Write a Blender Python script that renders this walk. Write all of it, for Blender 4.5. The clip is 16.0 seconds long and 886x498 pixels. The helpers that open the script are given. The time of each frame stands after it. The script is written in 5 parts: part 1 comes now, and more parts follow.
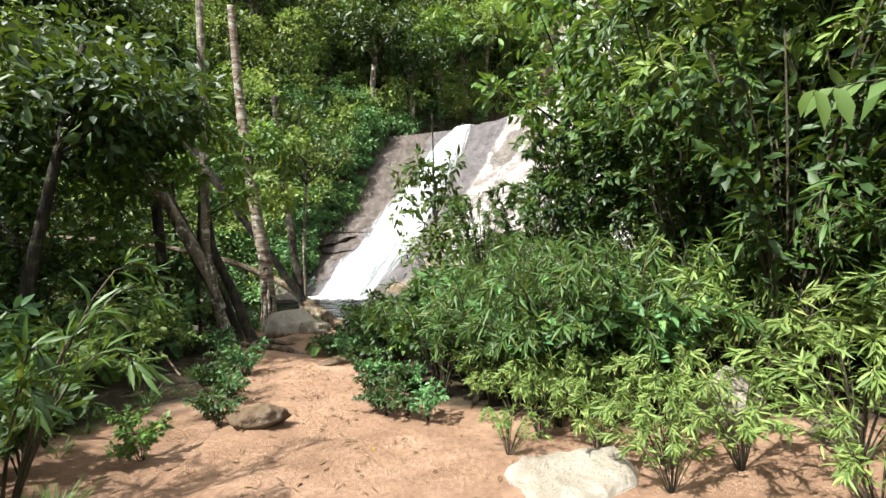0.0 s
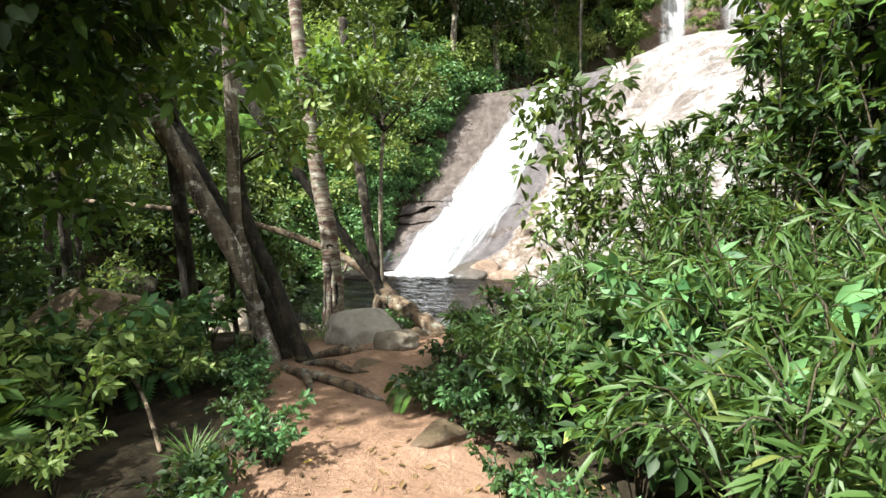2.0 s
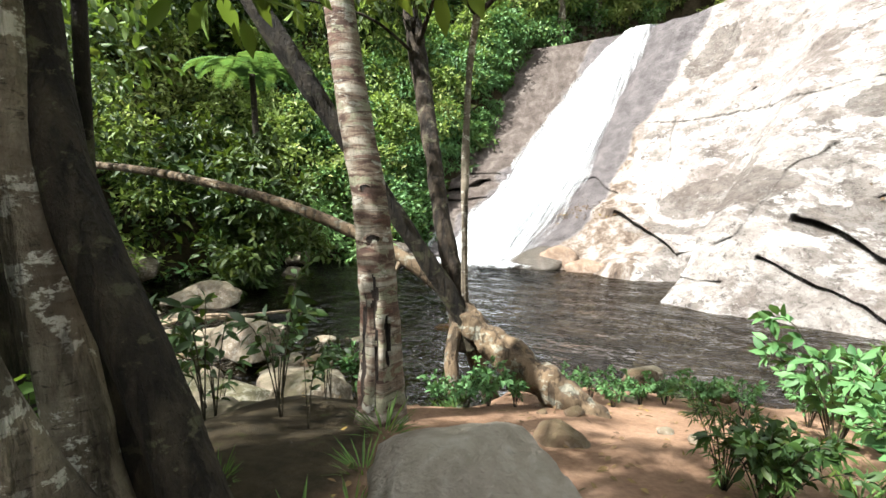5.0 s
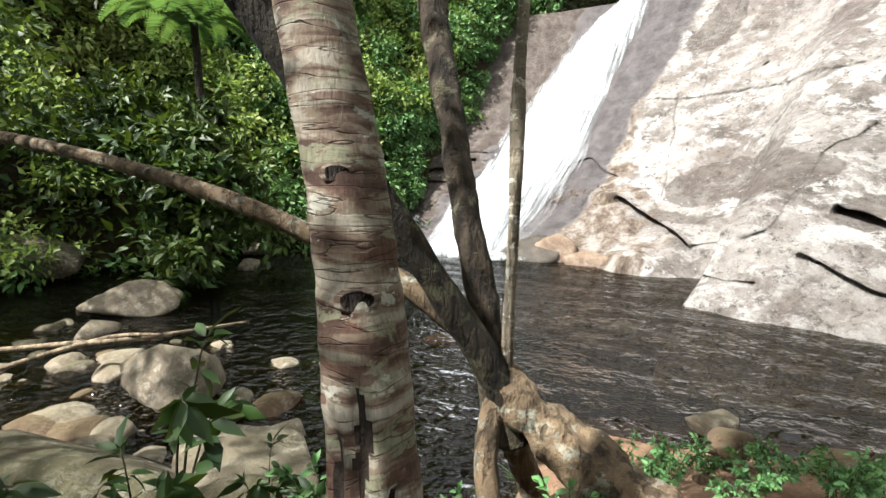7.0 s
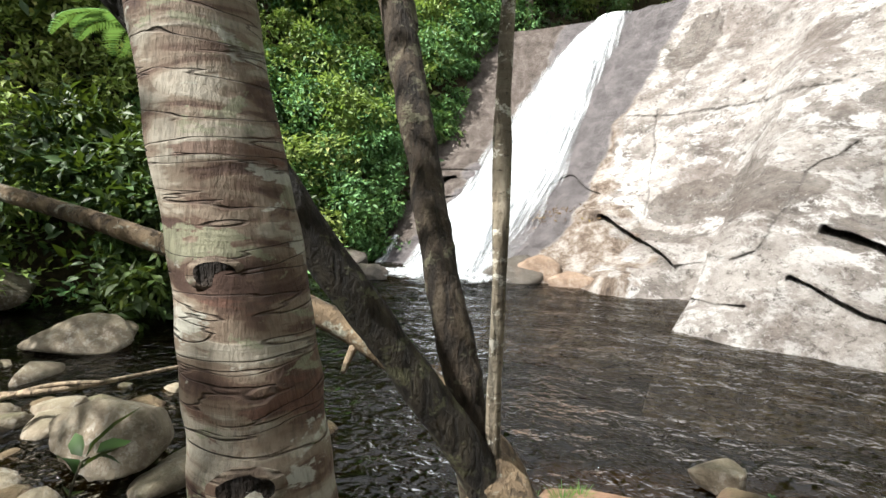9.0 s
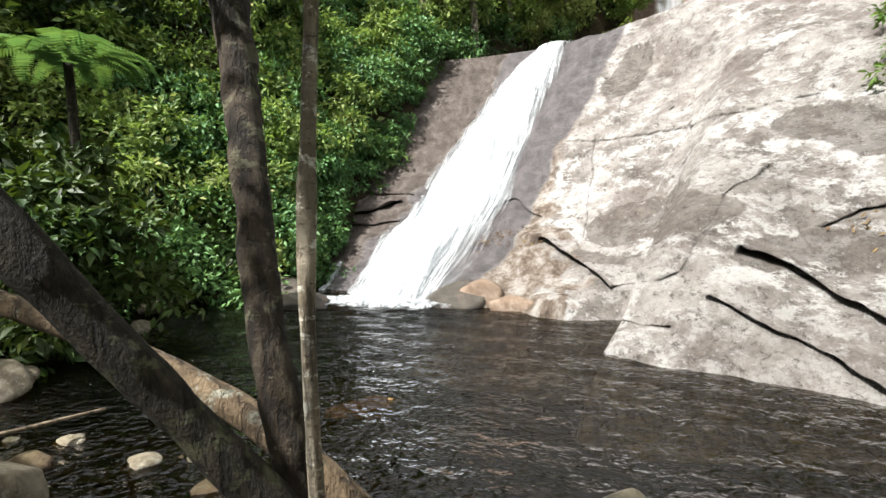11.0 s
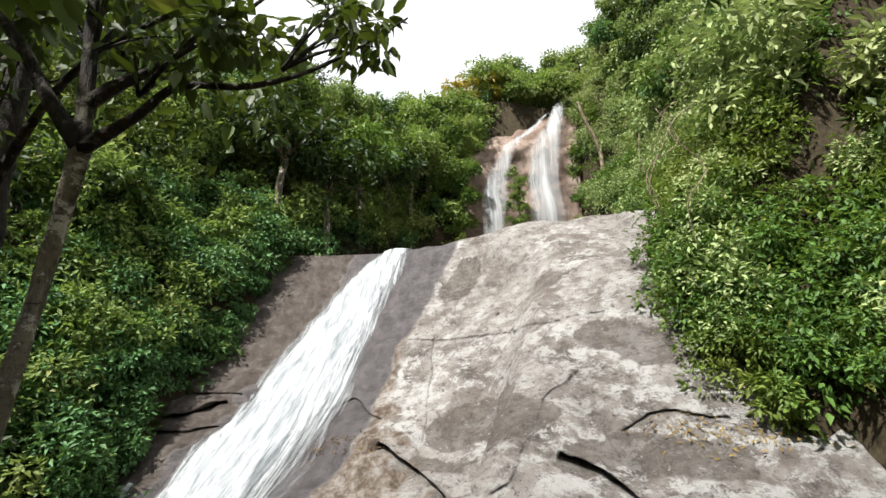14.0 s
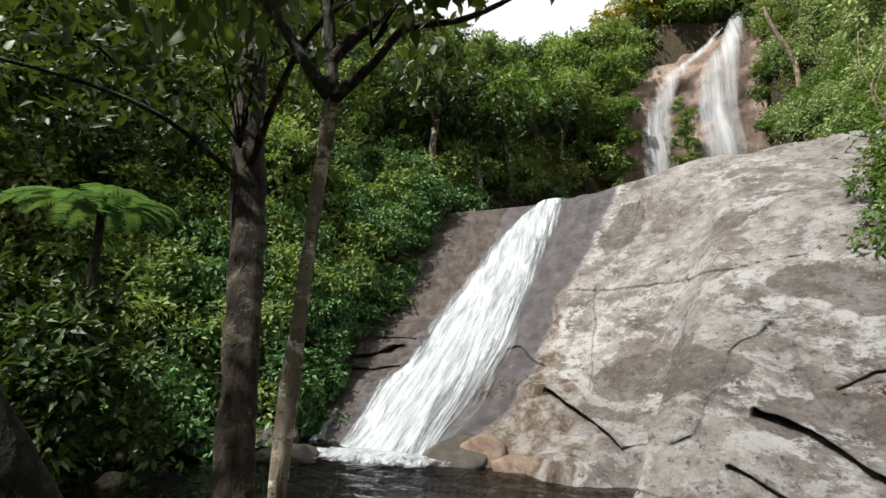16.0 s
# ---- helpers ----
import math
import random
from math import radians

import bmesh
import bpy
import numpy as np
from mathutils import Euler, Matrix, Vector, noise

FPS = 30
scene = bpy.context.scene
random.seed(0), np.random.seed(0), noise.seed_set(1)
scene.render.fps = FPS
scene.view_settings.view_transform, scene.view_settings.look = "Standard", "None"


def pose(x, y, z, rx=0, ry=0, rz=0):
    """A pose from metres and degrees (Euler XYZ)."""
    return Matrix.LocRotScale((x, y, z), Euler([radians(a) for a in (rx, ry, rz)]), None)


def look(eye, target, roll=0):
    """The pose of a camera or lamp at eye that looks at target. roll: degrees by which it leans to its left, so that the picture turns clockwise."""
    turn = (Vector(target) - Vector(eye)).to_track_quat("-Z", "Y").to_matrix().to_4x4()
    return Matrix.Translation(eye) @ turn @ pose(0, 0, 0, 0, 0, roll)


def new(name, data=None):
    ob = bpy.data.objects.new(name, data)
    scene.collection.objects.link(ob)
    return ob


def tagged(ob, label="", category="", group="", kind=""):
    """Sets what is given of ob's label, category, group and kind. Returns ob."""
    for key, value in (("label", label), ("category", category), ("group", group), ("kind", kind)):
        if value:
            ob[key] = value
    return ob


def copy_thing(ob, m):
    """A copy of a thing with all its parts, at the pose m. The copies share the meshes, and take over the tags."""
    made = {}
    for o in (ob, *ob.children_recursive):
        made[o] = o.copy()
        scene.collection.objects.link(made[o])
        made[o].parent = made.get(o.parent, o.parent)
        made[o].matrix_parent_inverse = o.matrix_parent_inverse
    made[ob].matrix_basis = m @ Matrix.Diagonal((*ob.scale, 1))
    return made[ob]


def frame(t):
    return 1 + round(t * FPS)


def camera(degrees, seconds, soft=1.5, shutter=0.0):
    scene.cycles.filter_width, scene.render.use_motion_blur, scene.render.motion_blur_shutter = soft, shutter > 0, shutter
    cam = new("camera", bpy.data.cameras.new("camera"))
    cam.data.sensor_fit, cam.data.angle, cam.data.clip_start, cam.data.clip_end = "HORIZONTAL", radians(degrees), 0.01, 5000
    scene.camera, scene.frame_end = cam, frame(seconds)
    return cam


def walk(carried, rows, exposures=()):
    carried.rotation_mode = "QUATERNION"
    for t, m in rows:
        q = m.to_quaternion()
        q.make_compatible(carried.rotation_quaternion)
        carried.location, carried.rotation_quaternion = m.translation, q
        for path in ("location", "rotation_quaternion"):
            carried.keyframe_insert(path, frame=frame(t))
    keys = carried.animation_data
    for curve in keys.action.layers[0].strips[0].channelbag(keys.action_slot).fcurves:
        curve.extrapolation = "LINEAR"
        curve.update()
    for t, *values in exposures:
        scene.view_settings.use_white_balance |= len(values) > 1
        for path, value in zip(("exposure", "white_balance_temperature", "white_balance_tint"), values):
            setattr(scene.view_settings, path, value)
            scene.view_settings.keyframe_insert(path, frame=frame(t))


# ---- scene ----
cam = camera(87.1, 16.0)
PATH = [
    (0, (1.876, -2.703, 3.105), (1.751, -0.709, 3.025), -1.2),
    (0.5, (1.552, -1.929, 3.058), (1.352, 0.056, 2.929), -0.9),
    (1, (1.297, -1.265, 3.03), (1.034, 0.712, 2.875), -1.2),
    (1.5, (1.022, -0.563, 3.028), (0.695, 1.403, 2.863), -0.9),
    (2, (0.821, 0.097, 3.001), (0.392, 2.04, 2.805), -1.0),
    (2.5, (0.598, 0.703, 2.984), (0.065, 2.616, 2.754), -1.0),
    (3, (0.332, 1.246, 2.943), (-0.246, 3.144, 2.697), -1.0),
    (3.5, (0.112, 1.736, 2.928), (-0.505, 3.621, 2.676), -1.3),
    (5.8, (-1.3, 4.157, 2.762), (-1.801, 6.066, 2.436), 0.8),
    (6, (-1.377, 4.316, 2.772), (-1.846, 6.231, 2.437), 0.8),
    (6.5, (-1.585, 4.763, 2.775), (-1.989, 6.689, 2.414), 0.6),
    (7, (-1.694, 5.096, 2.796), (-2.143, 7.008, 2.419), 0.6),
    (7.5, (-1.703, 5.398, 2.853), (-2.228, 7.291, 2.48), 0.6),
    (8, (-1.735, 5.528, 2.89), (-2.321, 7.405, 2.526), 0.7),
    (8.5, (-1.762, 5.545, 2.927), (-2.273, 7.449, 2.587), 0.6),
    (9, (-1.756, 5.62, 2.927), (-2.132, 7.558, 2.608), 0.4),
    (11.5, (-1.022, 5.846, 3.162), (-1.15, 7.836, 3.012), -0.7),
    (12, (-0.933, 5.859, 3.303), (-0.879, 7.858, 3.356), -1.0),
    (12.5, (-0.809, 5.829, 3.333), (-0.58, 7.8, 3.581), -0.8),
    (13, (-0.76, 5.777, 3.358), (-0.398, 7.7, 3.773), -0.7),
    (13.5, (-0.769, 5.768, 3.388), (-0.356, 7.655, 3.906), -0.5),
    (14, (-0.792, 5.772, 3.386), (-0.417, 7.656, 3.942), -0.1),
    (14.5, (-0.88, 5.833, 3.346), (-0.604, 7.732, 3.907), 0.3),
    (15, (-0.948, 5.852, 3.314), (-0.792, 7.771, 3.858), 0.5),
    (15.5, (-1.009, 5.841, 3.298), (-1.022, 7.783, 3.778), 0.9),
    (16, (-1.07, 5.772, 3.242), (-1.32, 7.723, 3.604), 1.3),
]
EXPOSURES = [(0, 1.92), (1, 1.84), (2, 2.15), (3, 2.37), (3.5, 2.42), (6, 2.06), (8.5, 1.86), (9, 1.87), (11.5, 1.63), (12.5, 1.47), (14, 1.16), (16, 0.92)]
walk(cam, [(t, look(e, g, r)) for t, e, g, r in PATH], EXPOSURES)

# ---- light ----
SUN_DIR = Vector((-0.46, -0.36, 0.8)).normalized()
world = bpy.data.worlds.new("sky")
scene.world = world
world.use_nodes = True
wn = world.node_tree
sky = wn.nodes.new("ShaderNodeTexSky")
sky.sky_type, sky.sun_disc = "NISHITA", False
sky.sun_elevation = math.asin(SUN_DIR.z)
sky.sun_rotation = math.atan2(SUN_DIR.x, SUN_DIR.y)
sky.air_density, sky.dust_density, sky.ozone_density = 1.0, 5.0, 1.0
haze = wn.nodes.new("ShaderNodeMix")
haze.data_type = "RGBA"
haze.inputs[0].default_value = 0.75
haze.inputs[7].default_value = (16.6, 16.8, 17.1, 1)
wn.links.new(sky.outputs[0], haze.inputs[6])
wn.links.new(haze.outputs[2], wn.nodes["Background"].inputs[0])
wn.nodes["Background"].inputs[1].default_value = 0.043
sun = new("sun", bpy.data.lights.new("sun", "SUN"))
sun.data.energy, sun.data.angle, sun.data.color = 5.0, radians(1.5), (1.0, 0.975, 0.92)
sun.matrix_world = look((0, 0, 60), Vector((0, 0, 60)) - SUN_DIR)


# ---- materials ----
def material(name, rough=0.7, metal=0.0, spec=0.5):
    m = bpy.data.materials.new(name)
    m.use_nodes = True
    nt = m.node_tree
    b = nt.nodes["Principled BSDF"]
    b.inputs["Roughness"].default_value = rough
    b.inputs["Metallic"].default_value = metal
    b.inputs["Specular IOR Level"].default_value = spec
    return m, nt, b


def node(nt, kind, **kw):
    n = nt.nodes.new(kind)
    for k, v in kw.items():
        n.inputs[k].default_value = v
    return n


def coords(nt, scale=(1, 1, 1), source="Object"):
    tc = nt.nodes.new("ShaderNodeTexCoord")
    mp = node(nt, "ShaderNodeMapping", Scale=scale)
    nt.links.new(tc.outputs[source], mp.inputs[0])
    return mp.outputs[0]


def noise_tex(nt, vec, scale, detail=6, rough=0.6, dist=0.0):
    n = node(nt, "ShaderNodeTexNoise", Scale=scale, Detail=detail, Roughness=rough, Distortion=dist)
    nt.links.new(vec, n.inputs["Vector"])
    return n.outputs["Fac"]


def ramp(nt, fac, stops):
    r = nt.nodes.new("ShaderNodeValToRGB")
    e = r.color_ramp.elements
    while len(e) < len(stops):
        e.new(0.5)
    for s, (p, c) in zip(e, stops):
        s.position, s.color = p, (*c, 1) if len(c) == 3 else c
    nt.links.new(fac, r.inputs[0])
    return r.outputs[0]


def grey(v):
    return (v, v, v)


def mixc(nt, fac, a, b, mode="MIX"):
    m = nt.nodes.new("ShaderNodeMix")
    m.data_type, m.blend_type = "RGBA", mode
    for sock, val in ((m.inputs[0], fac), (m.inputs[6], a), (m.inputs[7], b)):
        if isinstance(val, (int, float)):
            sock.default_value = val
        elif isinstance(val, tuple):
            sock.default_value = (*val, 1)
        else:
            nt.links.new(val, sock)
    return m.outputs[2]


def bump(nt, bsdf, height, strength, distance):
    b = node(nt, "ShaderNodeBump", Strength=strength, Distance=distance)
    nt.links.new(height, b.inputs["Height"])
    nt.links.new(b.outputs[0], bsdf.inputs["Normal"])
    return b


def leaf_material(name, dark, light, warm, rough=0.55, thru=0.35):
    """Leaves: colour varies leaf by leaf and over a metre or so; light passes through them."""
    m, nt, b = material(name, rough, spec=0.3)
    geo = nt.nodes.new("ShaderNodeNewGeometry")
    c = ramp(nt, geo.outputs["Random Per Island"], [(0.0, dark), (0.55, light), (0.93, light), (1.0, warm)])
    patch = noise_tex(nt, coords(nt), 0.35, 4)
    c = mixc(nt, ramp(nt, patch, [(0.36, grey(0)), (0.6, grey(1))]), mixc(nt, 0.45, c, dark), c)
    tone = noise_tex(nt, coords(nt), 0.16, 2)
    c = mixc(nt, ramp(nt, tone, [(0.5, grey(0)), (0.66, grey(0.4))]), c, warm)
    nt.links.new(c, b.inputs["Base Color"])
    tr = nt.nodes.new("ShaderNodeBsdfTranslucent")
    nt.links.new(mixc(nt, 0.5, c, (0.14, 0.2, 0.015), "MIX"), tr.inputs[0])
    mx = nt.nodes.new("ShaderNodeMixShader")
    mx.inputs[0].default_value = thru
    nt.links.new(b.outputs[0], mx.inputs[1])
    nt.links.new(tr.outputs[0], mx.inputs[2])
    nt.links.new(mx.outputs[0], nt.nodes["Material Output"].inputs[0])
    return m


LEAF = leaf_material("leaf", (0.0159, 0.0479, 0.008), (0.0957, 0.1875, 0.036), (0.2153, 0.2233, 0.0399))
LEAF_MID = leaf_material("leaf middle", (0.014, 0.038, 0.008), (0.06, 0.115, 0.026), (0.14, 0.155, 0.035), 0.5, 0.3)
# darkened leaf: the shade within thickets is put into its colour
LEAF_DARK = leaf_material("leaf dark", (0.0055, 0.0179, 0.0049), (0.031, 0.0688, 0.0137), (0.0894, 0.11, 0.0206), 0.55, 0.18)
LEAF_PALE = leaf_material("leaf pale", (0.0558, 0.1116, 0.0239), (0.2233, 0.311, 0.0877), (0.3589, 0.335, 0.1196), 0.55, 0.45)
LEAF_BLUE = leaf_material("leaf cool", (0.0207, 0.0725, 0.0228), (0.114, 0.2488, 0.0883), (0.1867, 0.2903, 0.0829), 0.55, 0.3)
LEAF_YELLOW = leaf_material("leaf yellow", (0.275, 0.176, 0.011), (0.385, 0.275, 0.0165), (0.4125, 0.33, 0.055), 0.5, 0.35)
# leaf with strong sunlight put into its colour, for the right bank
LEAF_SUNLIT = leaf_material("leaf sunlit", (0.1276, 0.1914, 0.0718), (0.303, 0.3748, 0.1436), (0.4147, 0.3987, 0.1914), 0.55, 0.3)
LITTER = leaf_material("dry leaf", (0.044, 0.0248, 0.0132), (0.121, 0.0743, 0.0358), (0.275, 0.198, 0.0275), 0.7, 0.1)


def bark_material(name, stops, rings=0.0, scale=1.0, lichen=None, rough=0.85, banding=0.85):
    m, nt, b = material(name, rough, spec=0.25)
    v = coords(nt, (1, 1, 0.35))
    n1 = noise_tex(nt, v, 9 * scale, 8, 0.65)
    c = ramp(nt, n1, stops)
    h = n1
    if rings:
        vr = coords(nt, (0.8, 0.8, 4.0))
        r = noise_tex(nt, vr, rings, 5, 0.55, 0.35)
        band = ramp(nt, r, [(0.38, grey(0)), (0.46, grey(0.22)), (0.49, grey(0.35)), (0.5, grey(0.85)), (0.64, grey(1))])
        line = noise_tex(nt, coords(nt, (0.5, 0.5, 11)), 5, 3, 0.6)
        band = mixc(nt, 0.3, band, ramp(nt, line, [(0.44, grey(0)), (0.5, grey(1))]), "MULTIPLY")
        c = mixc(nt, banding, c, mixc(nt, band, stops[0][1], stops[-1][1]))
        fleck = noise_tex(nt, coords(nt, (1, 1, 2.5)), 26, 6, 0.75, 0.4)
        c = mixc(nt, ramp(nt, fleck, [(0.58, grey(0)), (0.64, grey(0.8))]), c, tuple(v * 0.4 for v in stops[0][1]))
        h = mixc(nt, 0.4, r, fleck)
    if lichen:
        spots = noise_tex(nt, coords(nt, (1, 1, 1.6)), 6, 8, 0.72)
        c = mixc(nt, ramp(nt, spots, [(0.555, grey(0)), (0.585, grey(0.85))]), c, lichen)
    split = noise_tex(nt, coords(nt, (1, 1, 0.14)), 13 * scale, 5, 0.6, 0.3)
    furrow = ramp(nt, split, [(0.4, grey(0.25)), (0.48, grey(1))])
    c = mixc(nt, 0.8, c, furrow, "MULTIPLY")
    blotch = noise_tex(nt, coords(nt, (1, 1, 0.7)), 4.5, 6, 0.65)
    c = mixc(nt, 0.7, c, ramp(nt, blotch, [(0.4, grey(0.45)), (0.56, grey(1))]), "MULTIPLY")
    nt.links.new(c, b.inputs["Base Color"])
    fine = noise_tex(nt, coords(nt, (1, 1, 0.5)), 40 * scale, 4, 0.7)
    bump(nt, b, mixc(nt, 0.5, mixc(nt, 0.5, h, furrow), fine), 1.0, 0.045)
    return m


def banded_bark_material():
    """Smooth bark ringed with pale, brown and red-brown bands, thin dark lines, scratches and grey-green lichen."""
    m, nt, b = material("banded bark", 0.85, spec=0.25)
    ring = noise_tex(nt, coords(nt, (1.5, 1.5, 6)), 2.6, 4, 0.55, 0.5)
    c = ramp(nt, ring, [(0.36, (0.0432, 0.0245, 0.018)), (0.43, (0.0756, 0.049, 0.0346)), (0.455, (0.1152, 0.0864, 0.0634)), (0.52, (0.1296, 0.1044, 0.0778)), (0.545, (0.18, 0.1584, 0.126)), (0.66, (0.216, 0.2016, 0.1656))])
    spots = noise_tex(nt, coords(nt, (2, 2, 4)), 2.4, 6, 0.65, 0.3)
    c = mixc(nt, ramp(nt, spots, [(0.55, grey(0)), (0.57, grey(0.8))]), c, (0.1368, 0.1404, 0.0936))
    pale = noise_tex(nt, coords(nt, (2, 2, 4.5)), 2.0, 6, 0.65, 0.2)
    c = mixc(nt, ramp(nt, pale, [(0.58, grey(0)), (0.6, grey(0.8))]), c, (0.2592, 0.2592, 0.2232))
    red = noise_tex(nt, coords(nt, (1.6, 1.6, 6)), 1.7, 5, 0.6, 0.4)
    c = mixc(nt, ramp(nt, red, [(0.57, grey(0)), (0.59, grey(0.75))]), c, (0.0792, 0.0396, 0.0274))
    line = noise_tex(nt, coords(nt, (0.9, 0.9, 7)), 2.4, 3, 0.5, 0.3)
    lines = ramp(nt, line, [(0.485, grey(0)), (0.497, grey(0.7)), (0.503, grey(0.7)), (0.515, grey(0))])
    c = mixc(nt, lines, c, (0.0288, 0.018, 0.013))
    scratch = noise_tex(nt, coords(nt, (16, 16, 3)), 5, 5, 0.7)
    c = mixc(nt, 0.45, c, ramp(nt, scratch, [(0.36, grey(0.3)), (0.52, grey(1)), (0.7, grey(1))]), "MULTIPLY")
    nt.links.new(c, b.inputs["Base Color"])
    bump(nt, b, mixc(nt, 0.3, mixc(nt, 0.4, ring, mixc(nt, 1.0, lines, grey(1), "DIFFERENCE")), scratch), 1.0, 0.02)
    return m


BARK_BAND = banded_bark_material()
BARK_BROWN = bark_material("brown bark", [(0.3, (0.0605, 0.0419, 0.0267)), (0.55, (0.129, 0.0927, 0.0564)), (0.75, (0.2096, 0.1612, 0.1048))], 0, 1.0, (0.2015, 0.2015, 0.1612))
BARK_DARK = bark_material("dark mossy bark", [(0.35, (0.0076, 0.006, 0.0044)), (0.52, (0.0244, 0.0195, 0.013)), (0.68, (0.0542, 0.0461, 0.0299))], 0, 1.4, (0.0705, 0.0705, 0.038))
BARK_STEM = bark_material("mossy brown bark", [(0.35, (0.0092, 0.0066, 0.004)), (0.5, (0.0292, 0.0209, 0.0134)), (0.66, (0.0708, 0.0562, 0.0376))], 0, 1.4, (0.1001, 0.0958, 0.0625))
BARK_PALE = bark_material("pale lichened bark", [(0.3, (0.0728, 0.0583, 0.0402)), (0.55, (0.182, 0.1517, 0.1092)), (0.8, (0.3883, 0.358, 0.2852))], 3.0, 1.0, (0.5583, 0.5462, 0.4733), banding=0.15)
BARK_LOG = bark_material("bleached bark", [(0.3, (0.1042, 0.0744, 0.0484)), (0.55, (0.2678, 0.2083, 0.1414)), (0.8, (0.3869, 0.3274, 0.2381))], 0, 1.0, (0.0967, 0.0893, 0.0521))
STEM = bark_material("twig", [(0.3, (0.031, 0.0279, 0.0155)), (0.6, (0.0682, 0.0589, 0.0341)), (0.8, (0.1116, 0.0992, 0.0558))])
# near-black bark that paints the shade inside knots and splits
HOLLOW_SHADE = bark_material("hollow", [(0.3, (0.0074, 0.005, 0.0037)), (0.6, (0.0186, 0.0124, 0.0087)), (0.8, (0.0434, 0.0279, 0.0186))])


def rock_material(name, stops, scale=1.0, lichen=0.5, moss=0.0, streak=0.0, rough=0.85):
    m, nt, b = material(name, rough, spec=0.3)
    v = coords(nt)
    big = noise_tex(nt, v, 0.45 * scale, 7, 0.62, 0.8)
    c = ramp(nt, big, stops)
    mid = noise_tex(nt, v, 2.2 * scale, 9, 0.68, 0.5)
    c = mixc(nt, 0.55, c, ramp(nt, mid, [(0.3, stops[0][1]), (0.52, stops[1][1]), (0.66, stops[-1][1])]))
    if streak:
        sv = noise_tex(nt, coords(nt, (1.6, 1.1, 0.18)), 1.5, 6, 0.6, 0.3)
        c = mixc(nt, ramp(nt, sv, [(0.5, grey(0)), (0.68, grey(streak))]), c, (0.1, 0.07, 0.055))
    if lichen:
        lf = noise_tex(nt, v, 5.5 * scale, 10, 0.72, 0.4)
        lm = noise_tex(nt, v, 0.6 * scale, 3, 0.5)
        mask = mixc(nt, 1.0, ramp(nt, lf, [(0.5, grey(0)), (0.58, grey(1))]), ramp(nt, lm, [(0.4, grey(0)), (0.62, grey(lichen))]), "MULTIPLY")
        c = mixc(nt, mask, c, (0.4, 0.385, 0.34))
    if moss:
        geo = nt.nodes.new("ShaderNodeNewGeometry")
        sep = nt.nodes.new("ShaderNodeSeparateXYZ")
        nt.links.new(geo.outputs["Normal"], sep.inputs[0])
        mn = noise_tex(nt, v, 2.5, 6, 0.7)
        up = nt.nodes.new("ShaderNodeMath")
        up.operation = "MULTIPLY"
        nt.links.new(sep.outputs["Z"], up.inputs[0])
        nt.links.new(mn, up.inputs[1])
        c = mixc(nt, ramp(nt, up.outputs[0], [(0.3, grey(0)), (0.52, grey(moss))]), c, (0.045, 0.06, 0.015))
    nt.links.new(c, b.inputs["Base Color"])
    fine = noise_tex(nt, v, 14 * scale, 10, 0.7)
    bump(nt, b, mixc(nt, 0.5, mid, fine), 1.0, 0.16 / scale)
    return m


def attribute(nt, name):
    at = nt.nodes.new("ShaderNodeAttribute")
    at.attribute_name = name
    return at.outputs["Fac"]


